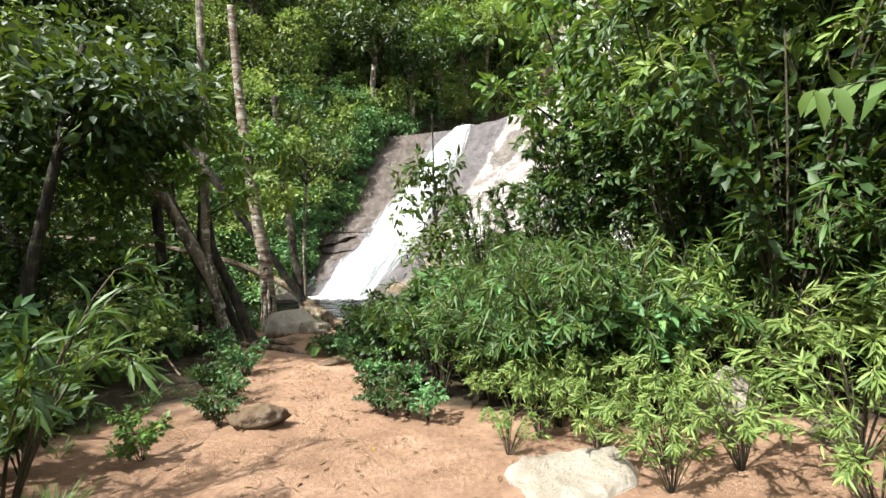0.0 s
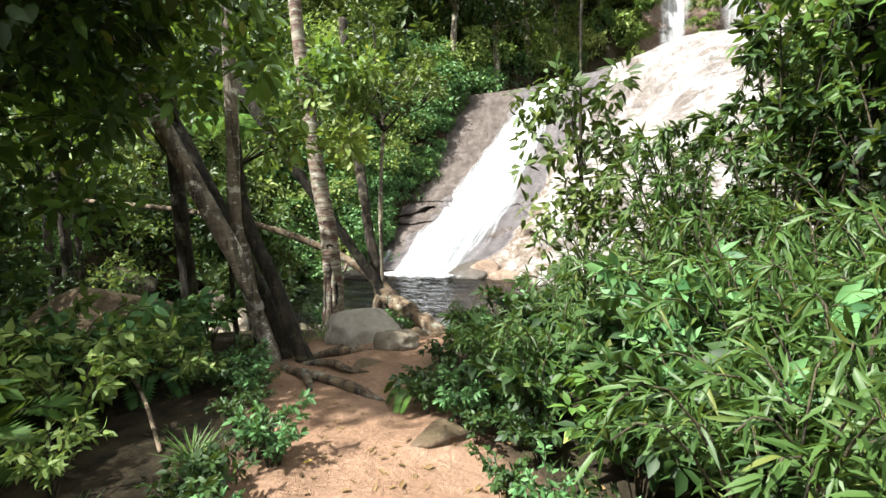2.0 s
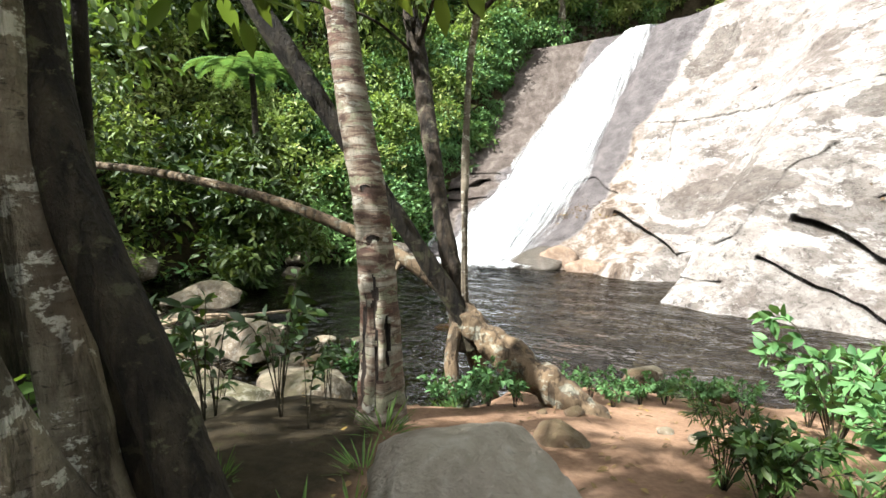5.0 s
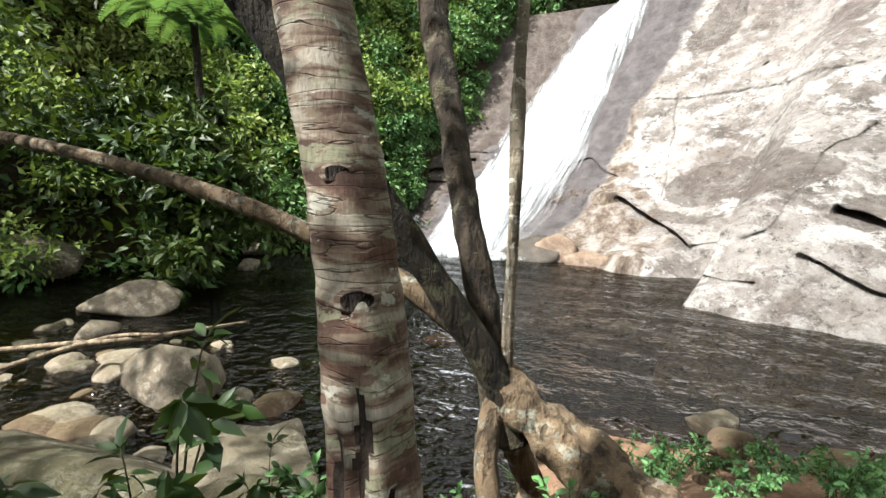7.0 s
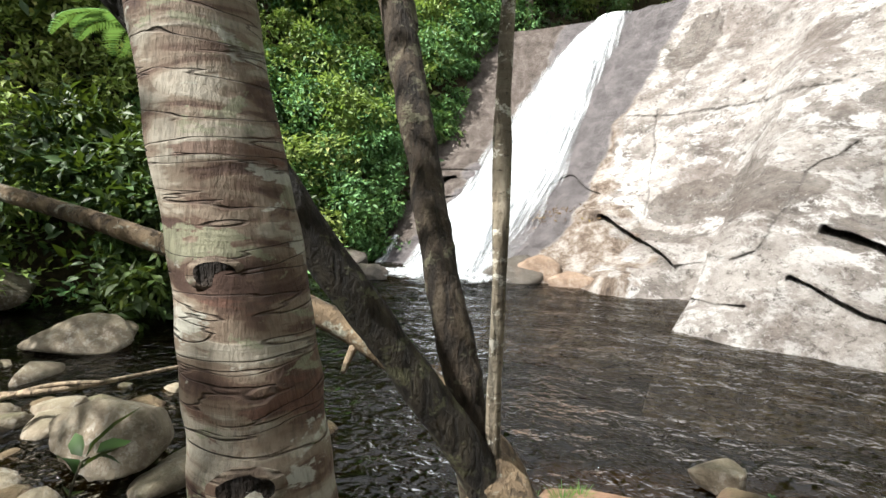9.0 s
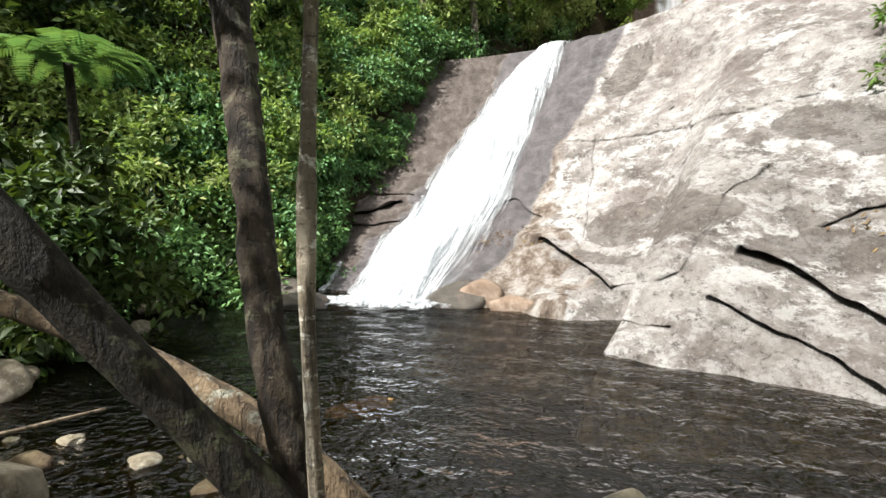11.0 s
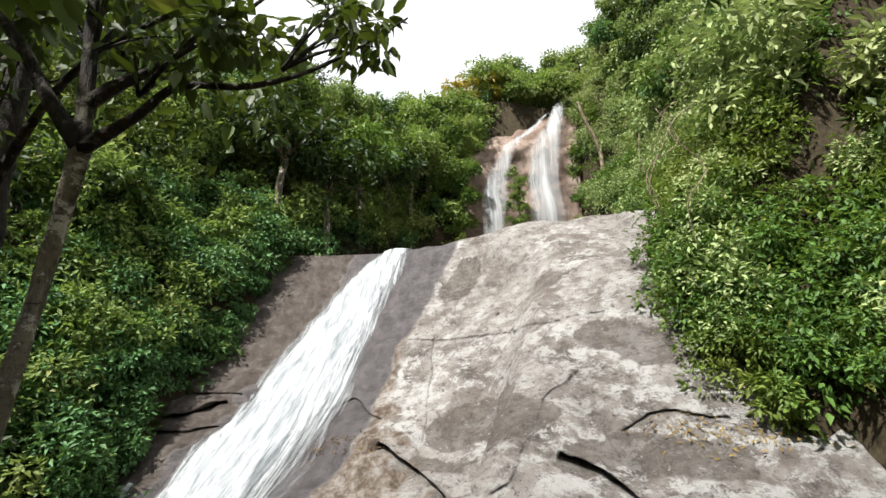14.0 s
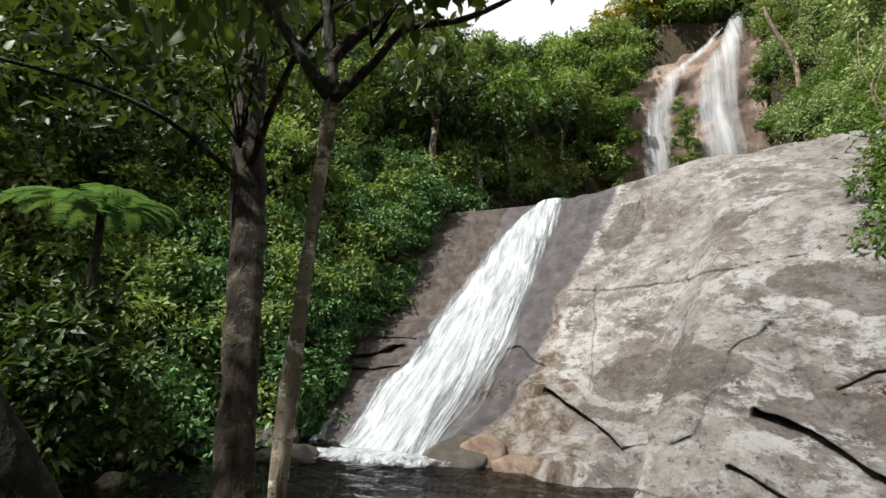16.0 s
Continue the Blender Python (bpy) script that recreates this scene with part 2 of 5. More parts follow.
def granite_material():
    """Weathered face: beige granite under pale lichen, brown stains, a wet dark chute, rust and joints with their shade
    painted in.
    """
    m, nt, b = material("lichened granite", 0.88, spec=0.25)
    v = coords(nt)
    base = noise_tex(nt, v, 0.7, 12, 0.72)
    c = ramp(nt, base, [(0.36, (0.11, 0.097, 0.087)), (0.47, (0.235, 0.213, 0.195)), (0.6, (0.36, 0.337, 0.315))])
    # pale lichen in sheets with ragged edges
    lich = noise_tex(nt, coords(nt, (1, 1, 1.5)), 1.3, 14, 0.78, 0.15)
    where = noise_tex(nt, v, 0.22, 3, 0.5)
    mask = mixc(nt, 1.0, ramp(nt, lich, [(0.49, grey(0)), (0.54, grey(0.95))]), ramp(nt, where, [(0.4, grey(0.3)), (0.58, grey(1))]), "MULTIPLY")
    c = mixc(nt, mask, c, (0.5, 0.49, 0.475))
    # brown stains
    small = noise_tex(nt, coords(nt, (1, 1, 0.7)), 0.5, 12, 0.72, 0.1)
    c = mixc(nt, ramp(nt, small, [(0.53, grey(0)), (0.57, grey(0.6)), (0.7, grey(0.8))]), c, mixc(nt, base, (0.1, 0.08, 0.07), (0.2, 0.165, 0.145)))
    brown = mixc(nt, ramp(nt, noise_tex(nt, v, 3.0, 10, 0.8), [(0.42, grey(0)), (0.6, grey(1))]), (0.075, 0.062, 0.053), (0.155, 0.132, 0.115))
    c = mixc(nt, attribute(nt, "stain"), c, brown)
    # speckle of dark and white lichen spots
    spot = noise_tex(nt, v, 4.5, 12, 0.82)
    c = mixc(nt, ramp(nt, spot, [(0.54, grey(0)), (0.6, grey(0.85))]), c, (0.07, 0.06, 0.053))
    fleck = noise_tex(nt, coords(nt, (1, 1, 1.3)), 6.5, 8, 0.75)
    c = mixc(nt, ramp(nt, fleck, [(0.6, grey(0)), (0.65, grey(0.7))]), c, (0.5, 0.49, 0.47))
    run = noise_tex(nt, coords(nt, (1.6, 1.1, 0.12)), 1.7, 7, 0.66, 0.1)
    c = mixc(nt, ramp(nt, run, [(0.58, grey(0)), (0.7, grey(0.5))]), c, (0.14, 0.115, 0.1))
    # rusty ground beside the fall
    rusty = noise_tex(nt, coords(nt, (1.5, 1.5, 0.5)), 1.6, 9, 0.7)
    rusty = ramp(nt, rusty, [(0.36, (0.075, 0.057, 0.046)), (0.45, (0.155, 0.118, 0.09)), (0.52, (0.24, 0.205, 0.175)), (0.62, (0.38, 0.35, 0.32))])
    c = mixc(nt, attribute(nt, "rust"), c, rusty)
    # water-darkened rock
    s = noise_tex(nt, coords(nt, (1.5, 1.5, 0.2)), 1.5, 9, 0.68, 0.4)
    dark = ramp(nt, s, [(0.3, (0.07, 0.063, 0.064)), (0.5, (0.12, 0.11, 0.112)), (0.68, (0.19, 0.172, 0.172))])
    wet = attribute(nt, "wet")
    c = mixc(nt, wet, c, dark)
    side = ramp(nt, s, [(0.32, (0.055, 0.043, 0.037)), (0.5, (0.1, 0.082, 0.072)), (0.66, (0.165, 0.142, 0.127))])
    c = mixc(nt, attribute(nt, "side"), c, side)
    # shade inside the crevices, put into the colour
    c = mixc(nt, attribute(nt, "crack_shade"), c, (0.02, 0.017, 0.015))
    nt.links.new(ramp(nt, wet, [(0.0, grey(0.88)), (1.0, grey(0.38))]), b.inputs["Roughness"])
    grain = noise_tex(nt, v, 19, 6, 0.75)
    c = mixc(nt, 0.6, c, ramp(nt, grain, [(0.36, grey(0.6)), (0.48, grey(1)), (0.64, grey(1))]), "MULTIPLY")
    nt.links.new(c, b.inputs["Base Color"])
    fine = noise_tex(nt, v, 11, 12, 0.78)
    bump(nt, b, mixc(nt, 0.5, mixc(nt, 0.5, base, lich), fine), 1.0, 0.42)
    return m


ROCK = granite_material()
ROCK_UP = rock_material("reddish granite", [(0.3, (0.12, 0.075, 0.057)), (0.5, (0.216, 0.153, 0.12)), (0.7, (0.3, 0.252, 0.216))], 0.8, 0.3, 0.0, 0.5)
STONE = rock_material("river stone", [(0.36, (0.0624, 0.0507, 0.0312)), (0.5, (0.1872, 0.156, 0.1131)), (0.64, (0.3276, 0.2886, 0.2262))], 2.4, 0.5, 0.25, 0.4)
STONE_PALE = rock_material("pale stone", [(0.36, (0.1326, 0.1092, 0.078)), (0.5, (0.2964, 0.2652, 0.2184)), (0.64, (0.4212, 0.39, 0.3354))], 2.0, 0.5, 0.15, 0.2)
STONE_MOSS = rock_material("mossy stone", [(0.36, (0.03, 0.0252, 0.0156)), (0.5, (0.096, 0.078, 0.051)), (0.64, (0.18, 0.156, 0.114))], 2.4, 0.45, 0.38, 0.3)
STONE_BROWN = rock_material("brown boulder", [(0.3, (0.066, 0.042, 0.024)), (0.5, (0.12, 0.081, 0.048)), (0.7, (0.18, 0.132, 0.084))], 1.5, 0.2, 0.3)
STONE_OCHRE = rock_material("ochre stone", [(0.3, (0.14, 0.08, 0.02)), (0.5, (0.26, 0.16, 0.05)), (0.7, (0.34, 0.24, 0.1))], 2.0, 0.1)
STONE_WET = rock_material("wet stone", [(0.3, (0.021, 0.018, 0.0144)), (0.5, (0.045, 0.039, 0.0312)), (0.7, (0.078, 0.069, 0.057))], 2.0, 0.05, 0.0, 0.3, 0.35)


ROCK_RUST = rock_material("rusty wet granite", [(0.34, (0.075, 0.05, 0.036)), (0.5, (0.17, 0.12, 0.085)), (0.64, (0.27, 0.215, 0.175))], 1.6, 0.15)


def soil_material():
    m, nt, b = material("reddish soil", 0.95, spec=0.15)
    v = coords(nt)
    big = noise_tex(nt, v, 1.6, 9, 0.7, 0.4)
    c = ramp(nt, big, [(0.3, (0.1066, 0.0612, 0.0389)), (0.48, (0.1993, 0.1205, 0.0769)), (0.6, (0.2688, 0.1715, 0.1159)), (0.72, (0.3522, 0.2502, 0.1761))])
    grit = noise_tex(nt, v, 22, 8, 0.75)
    c = mixc(nt, 0.35, c, ramp(nt, grit, [(0.35, (0.1112, 0.0603, 0.037)), (0.6, (0.3522, 0.2317, 0.1483))]))
    # forest floor away from the trodden path: darker humus
    at = nt.nodes.new("ShaderNodeAttribute")
    at.attribute_name = "humus"
    hum = ramp(nt, noise_tex(nt, v, 6, 8, 0.7), [(0.35, (0.0148, 0.013, 0.0075)), (0.6, (0.0463, 0.0353, 0.0204)), (0.75, (0.0463, 0.0649, 0.0185))])
    c = mixc(nt, at.outputs["Fac"], c, hum)
    nt.links.new(c, b.inputs["Base Color"])
    bump(nt, b, mixc(nt, 0.5, big, grit), 1.0, 0.09)
    return m


SOIL = soil_material()


def water_material():
    """Still pool: mirror by Fresnel over a tea-brown clear body."""
    m, nt, _ = material("pool water")
    v = coords(nt, (0.95, 1.3, 1))
    w1 = noise_tex(nt, v, 3.4, 1.5, 0.5, 0.7)
    w2 = noise_tex(nt, v, 7.5, 2, 0.5, 0.6)
    bm = node(nt, "ShaderNodeBump", Strength=1.0, Distance=0.19)
    nt.links.new(mixc(nt, 0.4, w1, w2), bm.inputs["Height"])
    fr = node(nt, "ShaderNodeFresnel", IOR=1.48)
    nt.links.new(bm.outputs[0], fr.inputs["Normal"])
    gl = node(nt, "ShaderNodeBsdfGlossy", Roughness=0.02)
    nt.links.new(bm.outputs[0], gl.inputs["Normal"])
    tp = node(nt, "ShaderNodeBsdfTransparent", Color=(0.25, 0.2, 0.09, 1))
    mx = nt.nodes.new("ShaderNodeMixShader")
    nt.links.new(fr.outputs[0], mx.inputs[0])
    nt.links.new(tp.outputs[0], mx.inputs[1])
    nt.links.new(gl.outputs[0], mx.inputs[2])
    nt.links.new(mx.outputs[0], nt.nodes["Material Output"].inputs[0])
    return m


WATER = water_material()


def foam_material(name, lo, hi, across=9.0, along=0.7, trough=(0.15, 0.168, 0.182), lacy=0.5):
    """Falling white water: streaks along the flow, with gaps that let the rock show."""
    m, nt, b = material(name, 0.45, spec=0.4)
    v = coords(nt, (across, along, 1), "UV")
    s = noise_tex(nt, v, 1.0, 8, 0.68, 0.5)
    lace = noise_tex(nt, coords(nt, (across * 2.6, along * 1.7, 1), "UV"), 1.0, 8, 0.75, 0.8)
    s = mixc(nt, lacy, s, lace)
    c = ramp(nt, s, [(0.4, trough), (0.49, tuple((t + w) / 2 for t, w in zip(trough, (0.42, 0.44, 0.455)))), (0.58, (0.43, 0.445, 0.455))])
    nt.links.new(c, b.inputs["Base Color"])
    b.inputs["Subsurface Weight"].default_value = 0.0
    at = nt.nodes.new("ShaderNodeAttribute")
    at.attribute_name = "thin"
    sub = nt.nodes.new("ShaderNodeMath")
    sub.operation = "SUBTRACT"
    nt.links.new(s, sub.inputs[0])
    nt.links.new(at.outputs["Fac"], sub.inputs[1])
    a = ramp(nt, sub.outputs[0], [(lo, grey(0)), (hi, grey(1))])
    nt.links.new(a, b.inputs["Alpha"])
    bump(nt, b, s, 1.0, 0.14)
    return m


FOAM = foam_material("white water", 0.25, 0.44)
FOAM_FAR = foam_material("airy falling water", 0.12, 0.62, 3.2, 0.22, (0.36, 0.38, 0.395), 0.3)
VEIL = foam_material("thin white water", 0.28, 0.55, 14, 0.5)


# ---- mesh helpers ----
rng = np.random.default_rng(7)


def hash3(i, j, k):
    n = (i * 374761393 + j * 668265263 + k * 2147483647 + 1013904223) & 0x7FFFFFFF
    n = ((n ^ (n >> 13)) * 1274126177) & 0x7FFFFFFF
    return ((n ^ (n >> 16)) & 0xFFFF) / 65535.0


def vnoise(p):
    """Value noise of an (n, 3) array, 0 to 1."""
    p = np.asarray(p, float)
    i = np.floor(p).astype(np.int64)
    f = p - i
    f = f * f * (3 - 2 * f)
    out = 0
    for dx in (0, 1):
        for dy in (0, 1):
            for dz in (0, 1):
                w = (f[:, 0] if dx else 1 - f[:, 0]) * (f[:, 1] if dy else 1 - f[:, 1]) * (f[:, 2] if dz else 1 - f[:, 2])
                out = out + w * hash3(i[:, 0] + dx, i[:, 1] + dy, i[:, 2] + dz)
    return out


def fbm(p, octaves=4):
    p = np.asarray(p, float)
    s, a, t = 0, 0.5, 0
    for o in range(octaves):
        s = s + a * vnoise(p * 2 ** o + 17.3 * o)
        t, a = t + a, a * 0.5
    return s / t - 0.5


def sstep(a, b, x):
    t = np.clip((x - a) / (b - a), 0, 1)
    return t * t * (3 - 2 * t)


def mesh_np(name, verts, faces, mat, smooth=True, uv=None, attr=None):
    """faces: (n, 3) or (n, 4) array."""
    me = bpy.data.meshes.new(name)
    verts, faces = np.asarray(verts, np.float32), np.asarray(faces, np.int32)
    k = faces.shape[1]
    me.vertices.add(len(verts))
    me.vertices.foreach_set("co", verts.ravel())
    me.loops.add(faces.size)
    me.loops.foreach_set("vertex_index", faces.ravel())
    me.polygons.add(len(faces))
    me.polygons.foreach_set("loop_start", np.arange(0, faces.size, k, dtype=np.int32))
    if uv is not None:
        layer = me.uv_layers.new(name="flow")
        layer.data.foreach_set("uv", np.asarray(uv, np.float32)[faces.ravel()].ravel())
    if attr is not None:
        a = me.attributes.new(attr[0], "FLOAT", "POINT")
        a.data.foreach_set("value", np.asarray(attr[1], np.float32))
    me.update(calc_edges=True)
    me.materials.append(mat)
    if smooth:
        me.shade_smooth()
    return me


def put(name, me, parent=None, label="", category="", kind="", group="", at=None):
    ob = new(name, me)
    if parent is not None:
        ob.parent = parent
    if at is not None:
        ob.matrix_basis = at
    return tagged(ob, label, category, group, kind)


def thing(name, at, label, category, group=""):
    ob = new(name)
    ob.empty_display_size = 0.1
    ob.matrix_basis = at
    return tagged(ob, label, category, group)


def grid_faces(nu, nv):
    i, j = np.meshgrid(np.arange(nu - 1), np.arange(nv - 1), indexing="ij")
    a = (i * nv + j).ravel()
    return np.stack([a, a + nv, a + nv + 1, a + 1], 1)


def spline(points, n):
    """n points on a Catmull-Rom curve through rows of any width."""
    A = np.asarray(points, float)
    s = np.linspace(0, len(A) - 1.0001, n)
    i = s.astype(int)
    f = (s - i)[:, None]
    g = lambda k: A[np.clip(k, 0, len(A) - 1)]
    a, b, c, d = g(i - 1), g(i), g(i + 1), g(i + 2)
    return 0.5 * (2 * b + (c - a) * f + (2 * a - 5 * b + 4 * c - d) * f * f + (3 * b - a - 3 * c + d) * f ** 3)


def tube(rows, n=24, seg=12, rough=0.06, seed=0, flute=0.0, cap=True):
    """Verts and quads of a bark-rough tube through rows of (x, y, z, radius)."""
    C = spline(rows, n)
    P, R = C[:, :3], C[:, 3]
    T = np.gradient(P, axis=0)
    T /= np.linalg.norm(T, axis=1)[:, None] + 1e-9
    ref = np.array([1.0, 0.0, 0.0]) if abs(T[:, 0]).mean() < 0.8 else np.array([0.0, 1.0, 0.0])
    U = np.cross(T, ref)
    U /= np.linalg.norm(U, axis=1)[:, None]
    W = np.cross(T, U)
    a = np.linspace(0, 2 * math.pi, seg, endpoint=False)
    ca, sa = np.cos(a), np.sin(a)
    D = U[:, None] * ca[None, :, None] + W[:, None] * sa[None, :, None]
    V = P[:, None] + D * R[:, None, None]
    q = V.reshape(-1, 3)
    k = (1 + rough * 3.2 * fbm(q * 7 + seed * 3.1, 3) + rough * 2.0 * fbm(q * 2.1 + seed, 2)).reshape(n, seg)
    if flute:
        k *= 1 + flute * np.linspace(1, 0, n)[:, None] ** 2 * np.cos(a * 5 + seed)[None, :]
    V = P[:, None] + D * (R[:, None] * k)[:, :, None]
    i, j = np.meshgrid(np.arange(n - 1), np.arange(seg), indexing="ij")
    j2 = (j + 1) % seg
    F = np.stack([i * seg + j, i * seg + j2, (i + 1) * seg + j2, (i + 1) * seg + j], 2).reshape(-1, 4)
    V = V.reshape(-1, 3)
    if cap:
        V = np.vstack([V, P[:1], P[-1:]])
        m = len(V)
        ends = []
        for jj in range(0, seg - 1, 2):
            ends.append((m - 2, (jj + 2) % seg, jj + 1, jj))
            o = (n - 1) * seg
            ends.append((m - 1, o + jj, o + jj + 1, o + (jj + 2) % seg))
        F = np.vstack([F, np.array(ends)])
    return V, F


def tubes(name, list_of_rows, mat, n=10, seg=6, rough=0.05):
    Vs, Fs, off = [], [], 0
    for k, rows in enumerate(list_of_rows):
        V, F = tube(rows, n, seg, rough, k)
        Vs.append(V), Fs.append(F + off)
        off += len(V)
    return mesh_np(name, np.vstack(Vs), np.vstack(Fs), mat)


def unit(v):
    return v / (np.linalg.norm(v, axis=-1, keepdims=True) + 1e-9)


def leaf_mesh(name, P, D, N, length, width, mat, fine=False, droop=0.15):
    """Leaves at the points P that grow along D with their face to N; kite-shaped and folded on the rib, or with a rounder blade when fine."""
    P, D = np.asarray(P, float), unit(np.asarray(D, float))
    N = np.asarray(N, float)
    S = unit(np.cross(D, N))
    N = unit(np.cross(S, D))
    n = len(P)
    L = (np.ones(n) * length)[:, None]
    W = (np.ones(n) * width)[:, None] * 0.5
    if not fine:
        mid = P + D * L * 0.42
        V = np.stack([P, mid - S * W + N * W * 0.35, P + D * L - N * L * droop, mid + S * W + N * W * 0.35], 1)
        F = np.array([[0, 1, 2], [0, 2, 3]])
        k = 4
    else:
        a, b, c = P + D * L * 0.22, P + D * L * 0.58 - N * L * droop * 0.35, P + D * L - N * L * droop
        V = np.stack([P, a - S * W * 0.8 + N * W * 0.3, a, a + S * W * 0.8 + N * W * 0.3,
                      b - S * W * 0.92 + N * W * 0.3, b, b + S * W * 0.92 + N * W * 0.3, c], 1)
        F = np.array([[0, 1, 2], [0, 2, 3], [1, 4, 5], [1, 5, 2], [2, 5, 6], [2, 6, 3], [4, 7, 5], [5, 7, 6]])
        k = 8
    faces = (F[None] + (np.arange(n) * k)[:, None, None]).reshape(-1, 3)
    return mesh_np(name, V.reshape(-1, 3), faces, mat, smooth=False)


def rand_dir(n, up=0.0):
    v = rng.normal(size=(n, 3))
    v[:, 2] += up
    return unit(v)


# ---- ground ----
def polyline_side(x, y, pts):
    """Signed distance to a polyline (rows x, y, z), positive on its left, and the z of the nearest place on it."""
    best, sign, zed = np.full(x.shape, 1e9), np.ones(x.shape), np.zeros(x.shape)
    for (ax, ay, az), (bx, by, bz) in zip(pts[:-1], pts[1:]):
        dx, dy = bx - ax, by - ay
        t = np.clip(((x - ax) * dx + (y - ay) * dy) / (dx * dx + dy * dy), 0, 1)
        d = np.hypot(x - ax - t * dx, y - ay - t * dy)
        near = d < best
        sign = np.where(near, np.where(dx * (y - ay) - dy * (x - ax) >= 0, 1, -1), sign)
        zed = np.where(near, az + t * (bz - az), zed)
        best = np.where(near, d, best)
    return best * sign, zed


LEFT_FOOT = [(-30, -30, 2), (-17, 2, 0.6), (-14, 11, 0), (-11.5, 16.3, 0), (-8.6, 18.9, 0), (-7.2, 20.6, 0.3), (-5.6, 25, 4.2), (-4.4, 29.3, 9.4), (-1.5, 33, 10.5), (5, 40, 13), (9.2, 43, 24), (17, 52, 31), (30, 90, 36)]
RIGHT_FOOT = [(20, -40, 3), (9, -4, 2.2), (9.5, 7, 1.2), (9.2, 12, 1.9), (8.0, 15.4, 2.8), (8.0, 17.3, 4.5), (9.7, 19.8, 7.0), (12.9, 23.8, 11), (15.5, 30, 12.5), (17.5, 38, 17), (19.3, 42, 27), (23, 50, 33), (40, 90, 38)]


def ground_z(x, y):
    x, y = np.asarray(x, float), np.asarray(y, float)
    yy = y + 1.6 * sstep(-1.5, -2.1, x) * sstep(-4.6, -3.3, x) * sstep(6.5, 8.2, y) + 3.3 * sstep(-2.9, -5.2, x) - 0.9 * sstep(1.5, 5, x)
    z = np.interp(yy, [-40, -4, 1, 5.0, 6.2, 7.4, 8.9, 9.9, 11.5, 14], [2.0, 1.66, 1.5, 1.45, 1.15, 0.78, 0.28, -0.05, -0.7, -1.4])
    z = np.where((x < -5) & (z < -0.25), np.maximum(z, -0.25 - 0.9 * sstep(9.5, 15, y)), z)
    z = z + 0.16 * np.maximum(x - 3.2, 0) * sstep(9, 6, y) + 0.1 * np.maximum(-2.2 - x, 0) * sstep(3.5, 0, y)
    d, zf = polyline_side(x, y, LEFT_FOOT)
    hl = zf + 42 * (1 - np.exp(-np.maximum(d, 0) * 1.35 / 42))
    hl = np.minimum(hl, 26.5 + 0.9 * np.maximum(2 - x, 0))
    z = np.where(d > 0, np.maximum(z, hl), z)
    d2, zf2 = polyline_side(x, y, RIGHT_FOOT)
    hr = zf2 + 46 * (1 - np.exp(-np.maximum(-d2, 0) * 1.5 / 46))
    z = np.where(d2 < 0, np.maximum(z, hr), z)
    back = 30.5 + 7 * sstep(44, 60, y)
    between = (d <= 0) & (d2 >= 0)
    z = np.where(between & (y > 44.5), np.maximum(z, back), z)
    plateau = 8.4 + 0.12 * (y - 30)
    line = (x + 3.6) * 0.33 + (y - 30.0) * 0.94
    z = np.where(between & (line > 1.2) & (y <= 44.5), np.maximum(z, plateau), z)
    far = np.hypot(x - 3, y - 15)
    z = z * sstep(700, 120, far) + 30 * (1 - sstep(700, 120, far))
    rough = np.where(z > 1.8, 1.0, 0.12)
    p = np.stack([x.ravel() * 0.35, y.ravel() * 0.35, np.zeros(x.size)], 1)
    z = z + (fbm(p, 4).reshape(x.shape)) * 1.2 * rough
    p = np.stack([x.ravel() * 2.2, y.ravel() * 2.2, np.ones(x.size)], 1)
    return z + fbm(p, 3).reshape(x.shape) * 0.10


def gz(x, y):
    return float(ground_z(np.array([x]), np.array([y]))[0])


def path_centre(y):
    return np.interp(y, [-6, -2.7, 0, 1, 2.4, 3.6, 4.6, 6.2, 8, 9.5], [2.6, 1.6, 0.7, 0.5, -0.05, -0.95, -0.95, -0.75, -0.2, 0.3])


def make_ground():
    def axis(lo, hi, step, reach):
        core = np.arange(lo, hi, step)
        out = np.geomspace(1.0, reach, 26)
        return np.concatenate([lo - out[::-1], core, hi + out])
    xs = np.concatenate([axis(-26, -4, 0.6, 900)[:-26], np.arange(-4, 5, 0.07), axis(5, 28, 0.6, 900)[26:]])
    ys = np.concatenate([axis(-12, -4, 0.5, 900)[:-26], np.arange(-4, 10, 0.08), axis(10, 60, 0.6, 900)[26:]])
    X, Y = np.meshgrid(xs, ys, indexing="ij")
    Z = ground_z(X, Y)
    w = 1.15 - 0.35 * sstep(0, 3, Y) + 1.2 * sstep(4.5, 8.5, Y)
    off = np.abs(X - path_centre(Y)) + 0.5 * fbm(np.stack([X.ravel() * 1.5, Y.ravel() * 1.5, X.ravel() * 0], 1), 3).reshape(X.shape)
    off = off - 1.9 * sstep(1.6, 0.4, Y) * sstep(0.4, 1.4, X - path_centre(Y))
    off = off - 0.9 * sstep(1.8, 0.6, Y)
    humus = np.maximum(np.maximum(sstep(w * 0.85, w * 1.3, off), sstep(2.4, 3.2, Z)), sstep(-0.25, -0.7, Z))
    me = mesh_np("ground", np.stack([X, Y, Z], 2).reshape(-1, 3), grid_faces(len(xs), len(ys)), SOIL, attr=("humus", humus.ravel()))
    put("ground", me, label="reddish trodden earth path through dark forest floor", kind="structure", category="ground")


make_ground()

